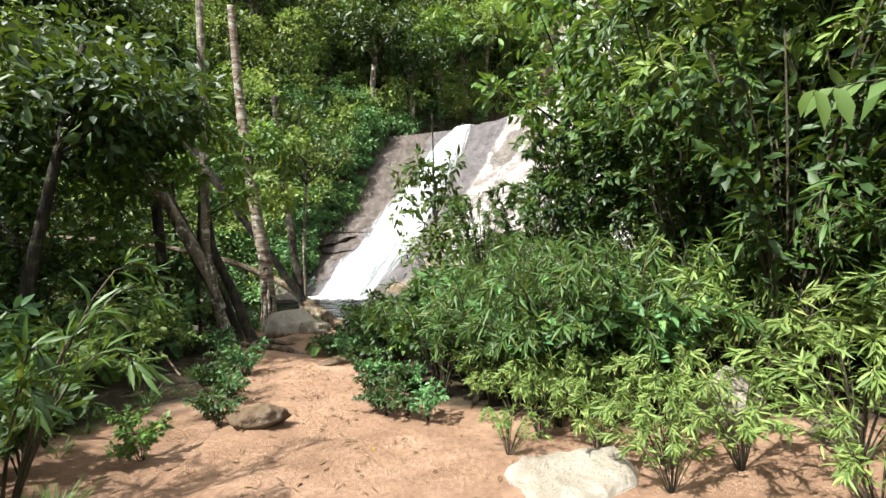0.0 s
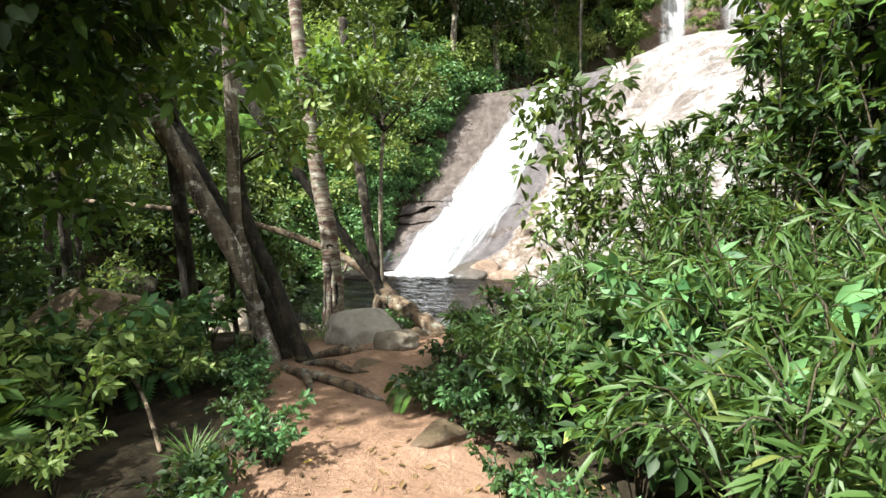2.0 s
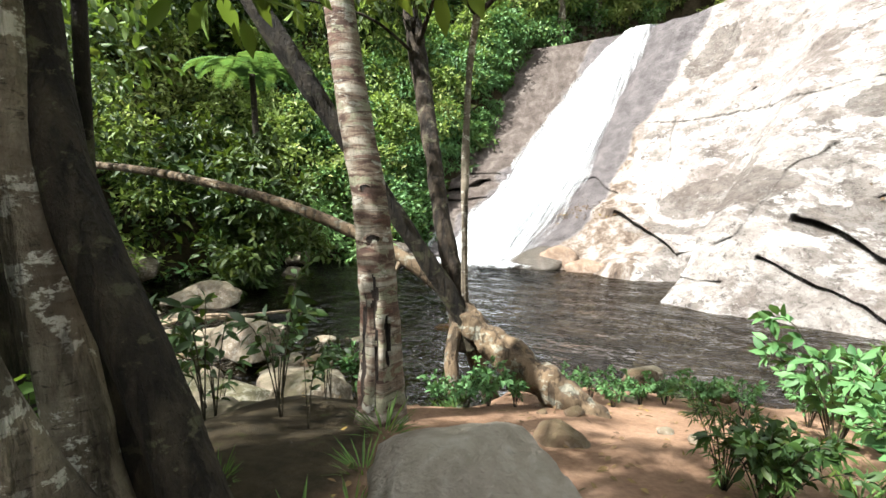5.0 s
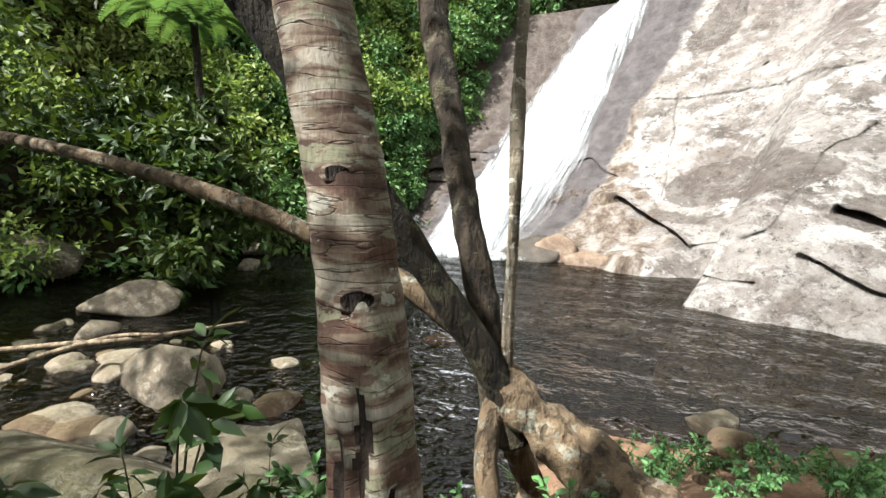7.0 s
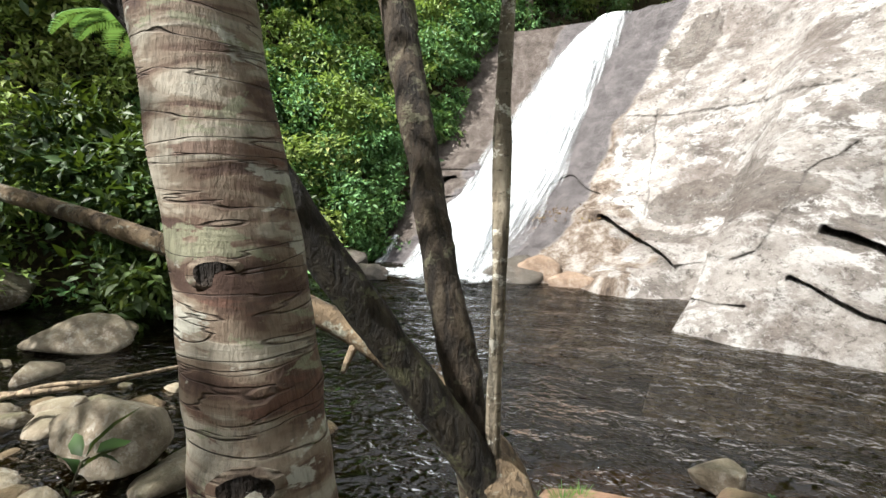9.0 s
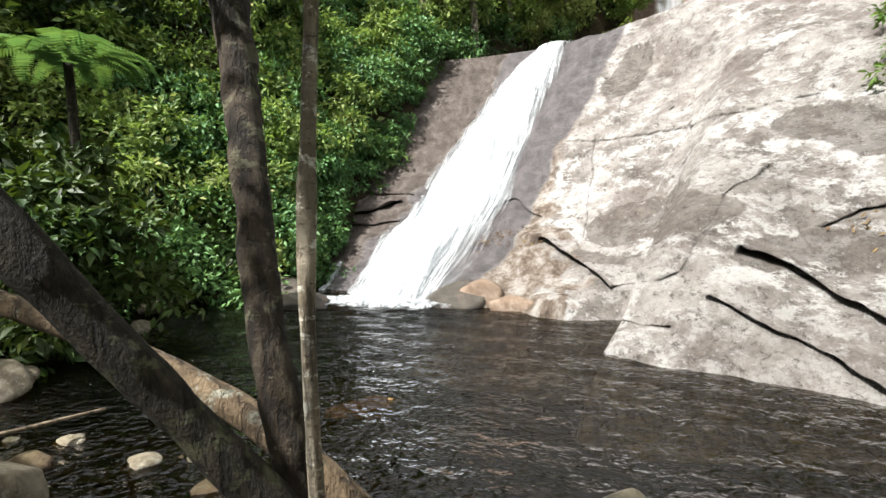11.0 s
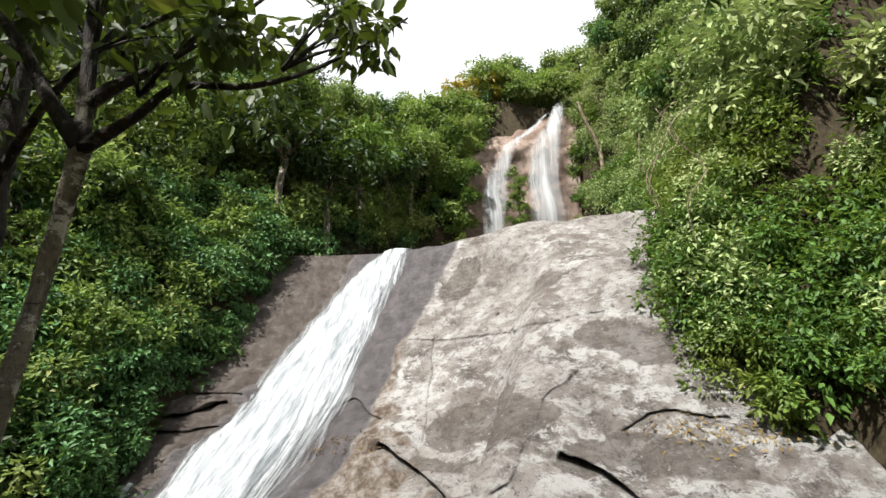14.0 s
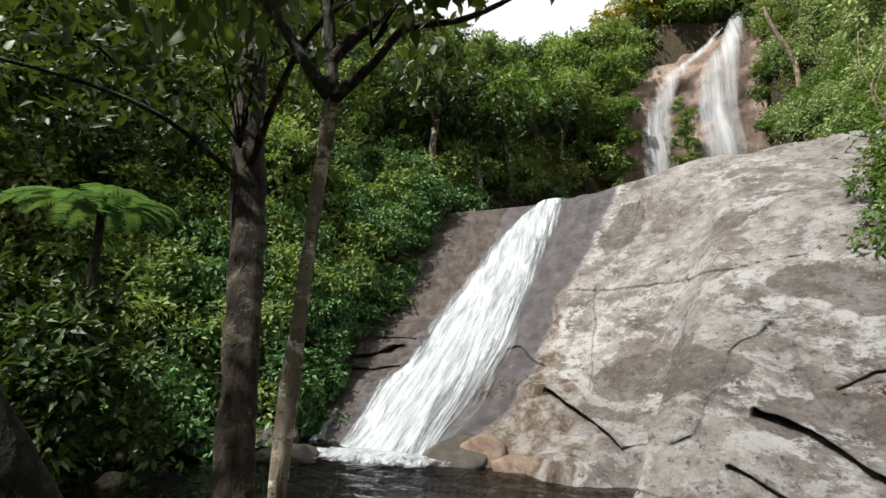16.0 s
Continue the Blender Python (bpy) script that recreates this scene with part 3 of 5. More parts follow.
# ---- pool ----
xs, ys = np.linspace(-22, 13, 420), np.linspace(4.5, 24, 240)
X, Y = np.meshgrid(xs, ys, indexing="ij")
Z = 0.07 * fbm(np.stack([X.ravel() * 1.5 + 0.6 * Y.ravel(), Y.ravel() * 2.3, X.ravel() * 0], 1), 2)
put("water", mesh_np("water", np.stack([X.ravel(), Y.ravel(), Z], 1), grid_faces(420, 240), WATER),
    label="dark tea-coloured rippled water of the plunge pool", kind="structure", category="water")

# ---- the rock face: a surface between its foot and its lip ----
FOOT = np.array([(-9.5, 21.5, -.6), (-7.2, 20.0, -.6), (-4.6, 18.6, -.6), (-2.5, 18.0, -.6), (.2, 17.2, -.6), (1.6, 16.1, -.6), (.65, 14.2, -.6), (3.3, 13.0, -.6), (5.1, 11.9, -.6), (9, 10.5, -.4)])
LIP = np.array([(-6.0, 31, 9.9), (-3.6, 30, 9.8), (-.8, 29.8, 9.85), (1.6, 29.2, 10.0), (4.6, 28, 10.5), (7.2, 26.8, 10.9), (9.6, 25.8, 11.3), (11.6, 24.9, 11.4), (13.6, 23.6, 11.2), (17, 21, 11)])
SAG = np.array([.2, .3, .9, 1.1, .9, .5, .0, -.3, -.3, -.2])[:, None]
OUT = np.array([-.33, -.54, .75])
INTO = np.array([.48, .8, .36])


def at_param(A, s):
    s = np.clip(s, 0, len(A) - 1.0001)
    i = s.astype(int)
    f = (s - i)[:, None]
    g = lambda k: A[np.clip(k, 0, len(A) - 1)]
    a, b, c, d = g(i - 1), g(i), g(i + 1), g(i + 2)
    return 0.5 * (2 * b + (c - a) * f + (2 * a - 5 * b + 4 * c - d) * f * f + (3 * b - a - 3 * c + d) * f ** 3)


def face_point(s, v):
    """Smooth face at s along it and v up it (1 at the lip; past it the plateau)."""
    s, v = np.asarray(s, float), np.asarray(v, float)
    b, l, g = at_param(FOOT, s), at_param(LIP, s), at_param(SAG, s)
    w = np.minimum(v, 1)[:, None]
    p = b + (l - b) * w - OUT * g * 3.6 * w * (1 - w)
    e = np.maximum(v - 1, 0)[:, None]
    run = unit((l - b) * np.array([1, 1, 0]))
    return p + run * e * 40 + np.array([0, 0, 1]) * (e * 2.0 + 0.25 * np.sin(np.clip(e * 12, 0, 1.57)))


# course (s, v), width, depth, swelling of the rock above it
CREVICES = [([(3.55, .235), (3.75, .205), (3.97, .182), (4.2, .15), (4.45, .115)], 0.009, 0.75, 0.35),
            ([(6.6, .195), (6.72, .182), (6.89, .167), (7.15, .133), (7.58, .099), (8.0, .07)], 0.0075, 0.99, 0.3),
            ([(6.5, .122), (6.87, .088), (7.26, .066), (7.6, .045)], 0.005, 0.75, 0.15),
            ([(5.3, .07), (5.8, .09), (6.3, .094)], 0.006, 0.22, 0.05),
            ([(3.78, .6), (3.8, .54), (3.86, .45), (3.91, .353), (3.97, .25)], 0.005, 0.16, 0),
            ([(3.42, .589), (4.53, .544), (5.4, .52), (6.14, .493), (6.83, .499)], 0.004, 0.12, 0.04),
            ([(4.5, .42), (4.2, .5), (4.05, .6), (4.1, .75), (4.3, .9)], 0.004, 0.1, 0),
            ([(6.6, .345), (6.38, .296), (6.32, .184), (6.15, .145), (5.4, .14), (4.9, .13), (4.5, .115)], 0.005, 0.1, 0.16),
            ([(6.75, .3), (6.85, .24), (7.0, .2)], 0.003, 0.08, 0),
            ([(7.0, .24), (7.4, .275), (8.0, .28)], 0.003, 0.2, 0.12),
            ([(4.76, .615), (4.8, .62)], 0.012, 0.19, 0),
            ([(6.5, .205), (6.56, .207)], 0.008, 0.13, 0),
            ([(2.75, .36), (3.0, .4), (3.2, .36), (3.45, .32)], 0.007, 0.2, 0.08),
            ([(.6, .335), (1.0, .36), (1.48, .377)], 0.0075, 0.83, 0.15),
            ([(.75, .28), (1.1, .302), (1.4, .348)], 0.009, 0.83, 0.15),
            ([(.7, .245), (1.15, .26), (1.5, .285)], 0.006, 0.2, 0.12)]
# course and reach of the large brown stains
STAINS = [([(4.3, .275), (4.9, .3), (5.6, .29), (6.2, .26)], 0.8), ([(6.65, .2), (7.1, .21), (7.9, .21)], 0.5), ([(4.1, .2), (4.5, .19)], 0.35), ([(6.8, .45), (7.4, .4)], 0.7), ([(3.9, .75), (4.2, .86)], 0.6)]


def course_gap(p, pts):
    """How far the places p lie from a course on the face, and how high above it."""
    d, over = np.full(len(p), 99.0), np.zeros(len(p))
    c = spline(pts, 24)
    q = face_point(c[:, 0], c[:, 1])
    for a, b in zip(q[:-1], q[1:]):
        t = np.clip((p - a) @ (b - a) / ((b - a) @ (b - a)), 0, 1)
        r = p - a - t[:, None] * (b - a)
        e = np.sqrt((r ** 2).sum(1))
        near = e < d
        over = np.where(near, r[:, 2], over)
        d = np.where(near, e, d)
    return d, over


def crevice_depth(s, v):
    out, lift, mark = np.zeros(len(s)), np.zeros(len(s)), np.zeros(len(s))
    p = face_point(s, v)
    k = 1 + 1.5 * fbm(p * 1.3, 3)
    w = 0.35 * np.stack([fbm(p * 0.9 + 5 * i, 4) for i in range(3)], 1)
    w = p + w - OUT * (w @ OUT)[:, None] / (OUT @ OUT)
    for pts, width, depth, swell in CREVICES:
        d, over = course_gap(w, pts)
        g = np.exp(-(d / (width * 8 * k)) ** 2 * 1.6)
        out = np.maximum(out, depth * g)
        # how strongly the crevice's inner shade is painted; deeper ones darker
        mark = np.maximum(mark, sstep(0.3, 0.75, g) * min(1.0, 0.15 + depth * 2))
        lift = np.maximum(lift, swell * np.exp(-d / 0.7) * sstep(-0.05, 0.1, over))
    return out, lift, mark


def face_surface(s, v):
    """The face with its swellings and slabs, before its crevices are cut."""
    p = face_point(s, v)
    low = sstep(0.45, 0.05, v)
    right = sstep(2.9, 3.6, s)
    disp = fbm(p * 0.3, 3) * 0.9 * (0.35 + 0.65 * right) + fbm(p * 0.75 + 9, 3) * 0.7 * right * (0.25 + low)
    left = sstep(1.75, 1.3, s) * sstep(0.5, 0.3, v)
    disp = disp + left * 0.5 * fbm(p * np.array([0.9, 0.9, 2.2]), 4)
    disp = disp + 0.4 * np.exp(-((s - 3.0) / 0.3) ** 2 - ((v - 0.09) / 0.07) ** 2)
    disp = disp + 0.75 * np.exp(-((s - 4.0) / 0.5) ** 2 - ((v - 0.06) / 0.06) ** 2)
    disp = disp + fbm(p * 3.1, 3) * 0.1 * (0.4 + 0.6 * right) + fbm(p * 8.0, 2) * 0.035 * right
    return p + OUT * disp[:, None]


def make_face():
    nu, nv = 860, 460
    S, V = np.meshgrid(np.linspace(0, 9, nu), np.concatenate([np.linspace(-0.12, 0.42, 270), np.linspace(0.423, 1.0, 160), np.linspace(1.01, 1.35, 30)]), indexing="ij")
    s, v = S.ravel(), V.ravel()
    depth, lift, crack_shade = crevice_depth(s, v)
    p = face_surface(s, v) + OUT * lift[:, None] + INTO * depth[:, None]
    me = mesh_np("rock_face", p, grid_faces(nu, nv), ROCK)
    n1 = fbm(np.stack([s * 3, v * 26, s * 0], 1), 4)
    n2 = fbm(np.stack([s * 4, v * 30, s * 0 + 8], 1), 4)
    edge = np.interp(v, [0, .12, .2, .28, .43, .57, .68, .85, 1.0, 1.4], [2.9, 3.1, 3.25, 3.33, 3.3, 3.35, 3.52, 3.74, 3.95, 4.1]) + 0.16 * n1
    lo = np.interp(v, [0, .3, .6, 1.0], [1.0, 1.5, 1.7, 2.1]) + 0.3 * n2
    rust = edge + np.interp(v, [0, .12, .22, .34, .45, .7], [1.0, .85, .5, .22, .1, 0]) * (1 + 2.2 * n2)
    stain, p0 = np.zeros(len(s)), face_point(s, v)
    for pts, reach in STAINS:
        d, _ = course_gap(p0, pts)
        stain = np.maximum(stain, sstep(reach * 1.03, reach * 0.97, d + 1.0 * fbm(p * 0.9, 4) + 0.3 * fbm(p * 4, 3)) * (0.75 + 0.3 * n1))
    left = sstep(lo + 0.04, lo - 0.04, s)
    zones = {"wet": sstep(edge + 0.03, edge - 0.03, s) * (1 - left), "side": left, "rust": sstep(rust + 0.05, rust - 0.05, s) * sstep(edge - 0.03, edge + 0.03, s), "stain": stain, "crack_shade": crack_shade}
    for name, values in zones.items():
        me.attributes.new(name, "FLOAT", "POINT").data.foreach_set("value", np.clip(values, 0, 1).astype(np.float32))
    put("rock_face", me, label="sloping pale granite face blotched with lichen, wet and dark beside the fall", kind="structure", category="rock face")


make_face()


# ---- the lower fall ----
def lower_fall(name, lo, hi, lift, mat, nu=60, nv=150, top=1.06, seed=0, edge=0.35, thin=0.0):
    vs = np.linspace(0.02, top, nv)
    l = np.interp(vs, [0, .03, .11, .22, .34, .54, .79, .93, 1.0, 1.1], lo)
    r = np.interp(vs, [0, .05, .2, .34, .51, .72, .89, 1.0, 1.1, 1.2], hi)
    k = np.linspace(0, 1, nu)
    S = l[None] + (r - l)[None] * k[:, None]
    V = np.repeat(vs[None], nu, 0)
    s, v = S.ravel(), V.ravel()
    wob = fbm(np.stack([s * 6, v * 9, s * 0 + seed], 1), 3)
    p = face_surface(s, v) + OUT * (lift + 0.14 * wob + 0.12 * np.sin(k * math.pi)[:, None].repeat(nv, 1).ravel())[:, None]
    rim = np.minimum(k, 1 - k)[:, None].repeat(nv, 1).ravel()
    t = 0.3 * np.exp(-(rim / 0.1)) * (edge / 0.35) + thin - 0.08 * sstep(0.95, 0.6, v) - 0.05 + 0.12 * sstep(0.85, 1.05, v) + 0.11 * sstep(0.42, 0.1, v) + 0.13 * sstep(0.5, 1.0, k)[:, None].repeat(nv, 1).ravel() * sstep(0.5, 0.25, v)
    return mesh_np(name, p, grid_faces(nu, nv), mat, uv=np.stack([s, v * 11], 1), attr=("thin", t))


fall = thing("waterfall", pose(0, 0, 0), "foaming white waterfall sliding down the granite into the pool", "waterfall")
LO = [1.4, 1.42, 1.44, 1.5, 1.66, 1.74, 1.98, 2.32, 2.72, 2.9]
HI = [2.75, 2.7, 2.58, 2.7, 2.68, 2.74, 3.02, 3.18, 3.25, 3.3]
put("stream", lower_fall("stream", LO, HI, 0.12, FOAM), fall)
put("veil", lower_fall("veil", [a - b for a, b in zip(LO, (.1, .1, .1, .12, .14, .12, .1, .1, .1, .1))], [a + b for a, b in zip(HI, (.5, .5, .45, .3, .22, .2, .15, .12, .1, .1))], 0.05, VEIL, seed=5, thin=0.05), fall, "thin lacy water at the sides of the fall")


def foam_pool():
    nu, nv = 90, 24
    a = np.linspace(0, math.pi * 2, nu)
    cx, cy, rx, ry = -4.5, 18.25, 3.1, 1.2
    k = np.linspace(0, 1, nv)
    A, K = np.meshgrid(a, k, indexing="ij")
    wob = 1 + 0.5 * fbm(np.stack([np.cos(A.ravel()) * 1.7, np.sin(A.ravel()) * 1.7, A.ravel() * 0], 1), 3).reshape(A.shape)
    x, y = cx + rx * K * wob * np.cos(A), cy + ry * K * wob * np.sin(A) + 0.12 * rx * K * np.cos(A) * -1
    z = 0.06 + 0.22 * (1 - K) * (0.6 + fbm(np.stack([x.ravel() * 2, y.ravel() * 2, x.ravel() * 0], 1), 3).reshape(A.shape))
    return mesh_np("foam", np.stack([x, y, z], 2).reshape(-1, 3), grid_faces(nu, nv), FOAM, uv=np.stack([x.ravel() * 0.3, y.ravel() * 2], 1), attr=("thin", (0.75 * K ** 2.5).ravel()))


put("trickle", lower_fall("trickle", [1.04, 1.04, 1.06, 1.08, 1.1, 1.1, 1.1, 1.1, 1.1, 1.1], [1.2, 1.2, 1.17, 1.15, 1.15, 1.15, 1.15, 1.15, 1.15, 1.15], 0.03, VEIL, 10, 40, 0.13, 9), fall, "thin side trickle over the ledge")
put("foam", foam_pool(), fall, "churned white foam where the fall meets the pool")


# ---- the upper wall and its two falls ----
def wall_point(x, v, push=0.0, fine=1.0):
    """Upper wall, x across at its foot, v from its foot to its top."""
    top = np.interp(x, [3, 8, 10, 15, 18.3, 19.2, 22], [22, 24.5, 25.5, 27.2, 29.6, 29.8, 30])
    x2 = x + 1.2 * np.maximum(v - 0.6, 0) * 2.0
    y = 41.6 + 1.6 * v + 4 * np.maximum(v - 0.8, 0) ** 2 * 6
    z = 9 + (top - 9) * np.minimum(v, 1.25)
    p = np.stack([x2, y, z], 1)
    d = fbm(p * np.array([0.3, 0.3, 0.45]), 4) * 1.6 * fine + fbm(p * 1.5, 3) * 0.5 * fine
    p[:, 1] -= d + push
    return p


U, V = np.meshgrid(np.linspace(7.6, 23, 110), np.linspace(0, 1.25, 90), indexing="ij")
put("upper_rock_wall", mesh_np("upper_rock_wall", wall_point(U.ravel(), V.ravel()), grid_faces(110, 90), ROCK_UP),
    label="steep reddish granite wall of the upper fall", kind="structure", category="rock face")


def upper_fall(name, rows, mat, push, thin, nu=26, nv=80):
    """rows: v, left x, right x from the wall's top down."""
    R = spline(rows, nv)
    k = np.linspace(0, 1, nu)
    x = R[None, :, 1] + (R[:, 2] - R[:, 1])[None] * k[:, None]
    v = np.repeat(R[None, :, 0], nu, 0)
    p = wall_point(x.ravel(), v.ravel(), push + 0.7, 0.15)
    p[:, 1] -= 1.2 * sstep(0.85, 0.4, v.ravel())
    rim = np.minimum(k, 1 - k)[:, None].repeat(nv, 1).ravel()
    t = 0.5 * np.exp(-rim / 0.2) + thin + 0.10 * sstep(0.5, 0.1, v.ravel())
    return mesh_np(name, p, grid_faces(nu, nv), mat, uv=np.stack([x.ravel() * 0.55, v.ravel() * 6], 1), attr=("thin", t))


upper = thing("upper_waterfall", pose(0, 0, 0), "tall twin waterfall dropping over a reddish rock wall", "waterfall")
put("main_stream", upper_fall("main_stream", [(1.1, 17.1, 18.4), (0.98, 15.5, 18.0), (0.9, 14.1, 17.6), (0.75, 13.4, 17.2), (0.5, 13.2, 16.9), (0.2, 13.2, 16.8), (0, 13.2, 16.8)], FOAM_FAR, 0.5, 0.04), upper)
put("side_stream", upper_fall("side_stream", [(1.06, 15.4, 16.6), (0.97, 13.2, 14.6), (0.87, 10.9, 12.9), (0.6, 9.3, 12.0), (0.3, 9.0, 11.6), (0, 9.0, 11.6)], FOAM_FAR, 0.4, 0.06), upper)


# ---- stones ----
def stone_mesh(name, rx, ry, rz, mat, seed=0, sub=4, rough=0.5, flat=0.25):
    bm = bmesh.new()
    bmesh.ops.create_icosphere(bm, subdivisions=sub, radius=1)
    bm.verts.ensure_lookup_table()
    V = np.array([v.co[:] for v in bm.verts])
    F = np.array([[v.index for v in f.verts] for f in bm.faces])
    bm.free()
    k = 1 + rough * 1.9 * fbm(V * 1.1 + seed * 7.7, 3) + rough * 0.7 * fbm(V * 3.5 + seed, 4)
    g = np.random.default_rng(seed)
    for _ in range(11):
        n = unit(g.normal(size=3))
        c = 0.5 + 0.28 * g.random()
        d = V @ n
        k = np.where(d * k > c, c / np.maximum(d, 0.05) * 0.88 + k * 0.12, k)
    V = V * k[:, None]
    V[:, 2] = np.where(V[:, 2] < -flat, -flat + (V[:, 2] + flat) * 0.4, V[:, 2])
    return mesh_np(name, V * np.array([rx, ry, rz]), F, mat)


def stone(x, y, z, rx, ry, rz, turn, mat, label, seed, name="stone", group="", tilt=0.0, sub=4, rough=0.5):
    me = stone_mesh(name, rx, ry, rz, mat, seed, sub, rough)
    return put(name, me, label=label, category="stone" if name == "stone" else "boulder", group=group, at=pose(x, y, z, tilt, 0, turn))


stone(-1.2, 5.12, 1.42, .52, .42, .52, 20, STONE_PALE, "grey weathered stone with a pointed top beside the path", 3, "boulder", tilt=8)
stone(-.72, 4.72, 1.47, .32, .22, .2, 30, STONE, "flat-topped grey stone by the roots", 5)
stone(-.88, 4.25, 1.4, .24, .2, .15, 10, STONE_BROWN, "half-buried brown stone among the roots", 6)
stone(.08, .97, 1.56, .27, .14, .15, 22, STONE_BROWN, "loose brown stone lying on the path", 8)
stone(2.5, .1, 1.48, .5, .36, .24, 15, STONE_PALE, "broad pale stone at the edge of the path", 9)
stone(3.75, .85, 1.68, .42, .36, .42, 50, STONE_PALE, "pale boulder under the shrubs", 12, "boulder")
stone(4.6, .6, 1.6, .6, .4, .26, 0, STONE_MOSS, "mossy boulder under the shrubs", 14, "boulder")
stone(.2, 2.95, 1.47, .3, .2, .1, 40, STONE_BROWN, "low brown stone set in the path", 17)
stone(-4.9, 4.9, 1.35, 1.25, 0.95, .95, 15, STONE_BROWN, "large brown boulder with a dark hollow under it", 11, "boulder")
stone(-3.5, 3.6, 1.1, .7, .5, .35, -20, STONE_MOSS, "mossy boulder among the ferns", 15, "boulder")
stone(-9.2, 11.95, .08, 1.1, .72, .42, 5, STONE, "smooth pale boulder standing in the pool", 21, "boulder")
stone(-5.75, 9.25, .3, .9, .62, .44, -15, STONE, "angular pale boulder at the water's edge", 23, "boulder")
stone(-5.2, 7.3, .3, 1.7, .95, .36, 12, STONE_MOSS, "broad flat grey slab on the bank", 25, "boulder")
stone(-3.9, 7.9, .22, 1.0, .6, .34, -10, STONE, "flat slab below the banded tree", 26, "boulder")
stone(-3.3, 7.1, .7, .6, .45, .35, 30, STONE_MOSS, "mossy slab on the steep bank", 27, "boulder")
stone(-13.2, 13.2, .4, 1.3, 0.9, .8, 0, STONE_MOSS, "green mossy boulder at the far bank", 31, "boulder")
stone(-10.2, 17.1, .1, .65, .5, .4, 0, STONE_MOSS, "mossy stone at the far bank", 32)
stone(-9.2, 15.3, .05, .35, .28, .24, 30, STONE, "pale round stone in the pool", 33)
stone(-6.5, 17.9, .05, 1.0, .5, .36, 10, STONE_WET, "wet grey slab at the foot of the fall", 34, "boulder")
stone(-7.6, 18.9, .3, .9, .6, .5, -25, STONE_WET, "wet grey boulder beside the fall", 35, "boulder")
stone(-2.35, 18.8, -.05, 1.2, .9, .72, 20, STONE_WET, "smooth dark wet boulder splashed by the fall", 36, "boulder", rough=0.3)
stone(-1.55, 18.8, .0, .7, .6, .8, 0, ROCK_RUST, "ochre water-worn boulder at the foot of the fall", 37, "boulder", rough=0.22)
stone(-.75, 18.2, .0, .85, .55, .5, -12, ROCK_RUST, "smooth tan rock hump at the pool's edge", 48, "boulder", rough=0.2)
stone(-3.0, 12.5, -.25, .75, .4, .28, 10, STONE_OCHRE, "ochre stone sunk under the clear water", 49, "boulder", rough=0.25)
stone(.1, 10.1, .1, .36, .26, .2, 20, STONE, "pale stone at the near shore", 38)
stone(-.1, 9.2, .42, .34, .22, .16, 25, STONE_BROWN, "tan stone half hidden by seedlings on the shore", 47)
stone(.75, 9.3, .3, .3, .22, .16, 0, STONE_BROWN, "brown stone on the near shore", 39)
g = np.random.default_rng(5)
for i in range(58):
    x, y = g.uniform(-10.2, -4.0), g.uniform(7.6, 11.2)
    if y > 10.6 + (x + 4) * -0.12 or y < 7.4:
        continue
    r = g.uniform(.13, .42) * (0.8 if x > -5 else 1)
    stone(x, y, max(gz(x, y), -0.1) + r * 0.2, r * g.uniform(.9, 1.4), r, r * g.uniform(.5, .75), g.uniform(0, 180),
          (STONE, STONE, STONE_BROWN, STONE_MOSS)[i % 4], "rounded river stone in the shallow stream", 100 + i, group="stones in the stream", sub=3)


# ---- trunks ----
def knot(x, y, z, r, parent, facing):
    """A ringed scar where a branch has broken off; a flat dark disc paints the hole's shade."""
    a = np.linspace(0, 2 * math.pi, 18, endpoint=False)
    prof = [(1.5, -0.25), (1.2, 0.0), (1.05, 0.07), (0.95, 0.04), (0.5, 0.05), (0.04, 0.05)]
    V = np.array([(math.cos(t) * p * r * 1.15, -h * r * 0.8, math.sin(t) * p * r * (0.72 + 0.08 * math.sin(2 * t + 1))) for p, h in prof for t in a])
    V += 0.35 * r * np.stack([fbm(V * 40 + k * 5, 2) for k in range(3)], 1)
    i, j = np.meshgrid(np.arange(len(prof) - 1), np.arange(18), indexing="ij")
    F = np.stack([i * 18 + j, i * 18 + (j + 1) % 18, (i + 1) * 18 + (j + 1) % 18, (i + 1) * 18 + j], 2).reshape(-1, 4)
    me = mesh_np("knot", V, F, BARK_BAND)
    me.materials.append(HOLLOW_SHADE)
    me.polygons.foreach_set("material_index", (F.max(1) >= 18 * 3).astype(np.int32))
    put("knot", me, parent, "knot with its hole's shade painted dark", at=pose(x, y, z, 0, 0, facing))


def trunk_part(name, rows, mat, parent, n=40, seg=20, rough=0.05, seed=0, flute=0.0, label=""):
    V, F = tube(rows, n, seg, rough, seed, flute)
    return put(name, mesh_np(name, V, F, mat), parent, label)


banded = thing("tree", pose(0, 0, 0), "slender tree with pale-and-brown banded bark and knot holes", "tree")
BAND = [(-2.08, 6.02, .95, .2), (-2.12, 6.12, 1.35, .158), (-2.17, 6.24, 1.9, .135), (-2.25, 6.36, 2.41, .124), (-2.32, 6.43, 2.76, .121), (-2.43, 6.5, 3.2, .118), (-2.58, 6.62, 3.9, .112), (-2.9, 6.9, 5.6, .1), (-3.2, 7.2, 8, .07)]


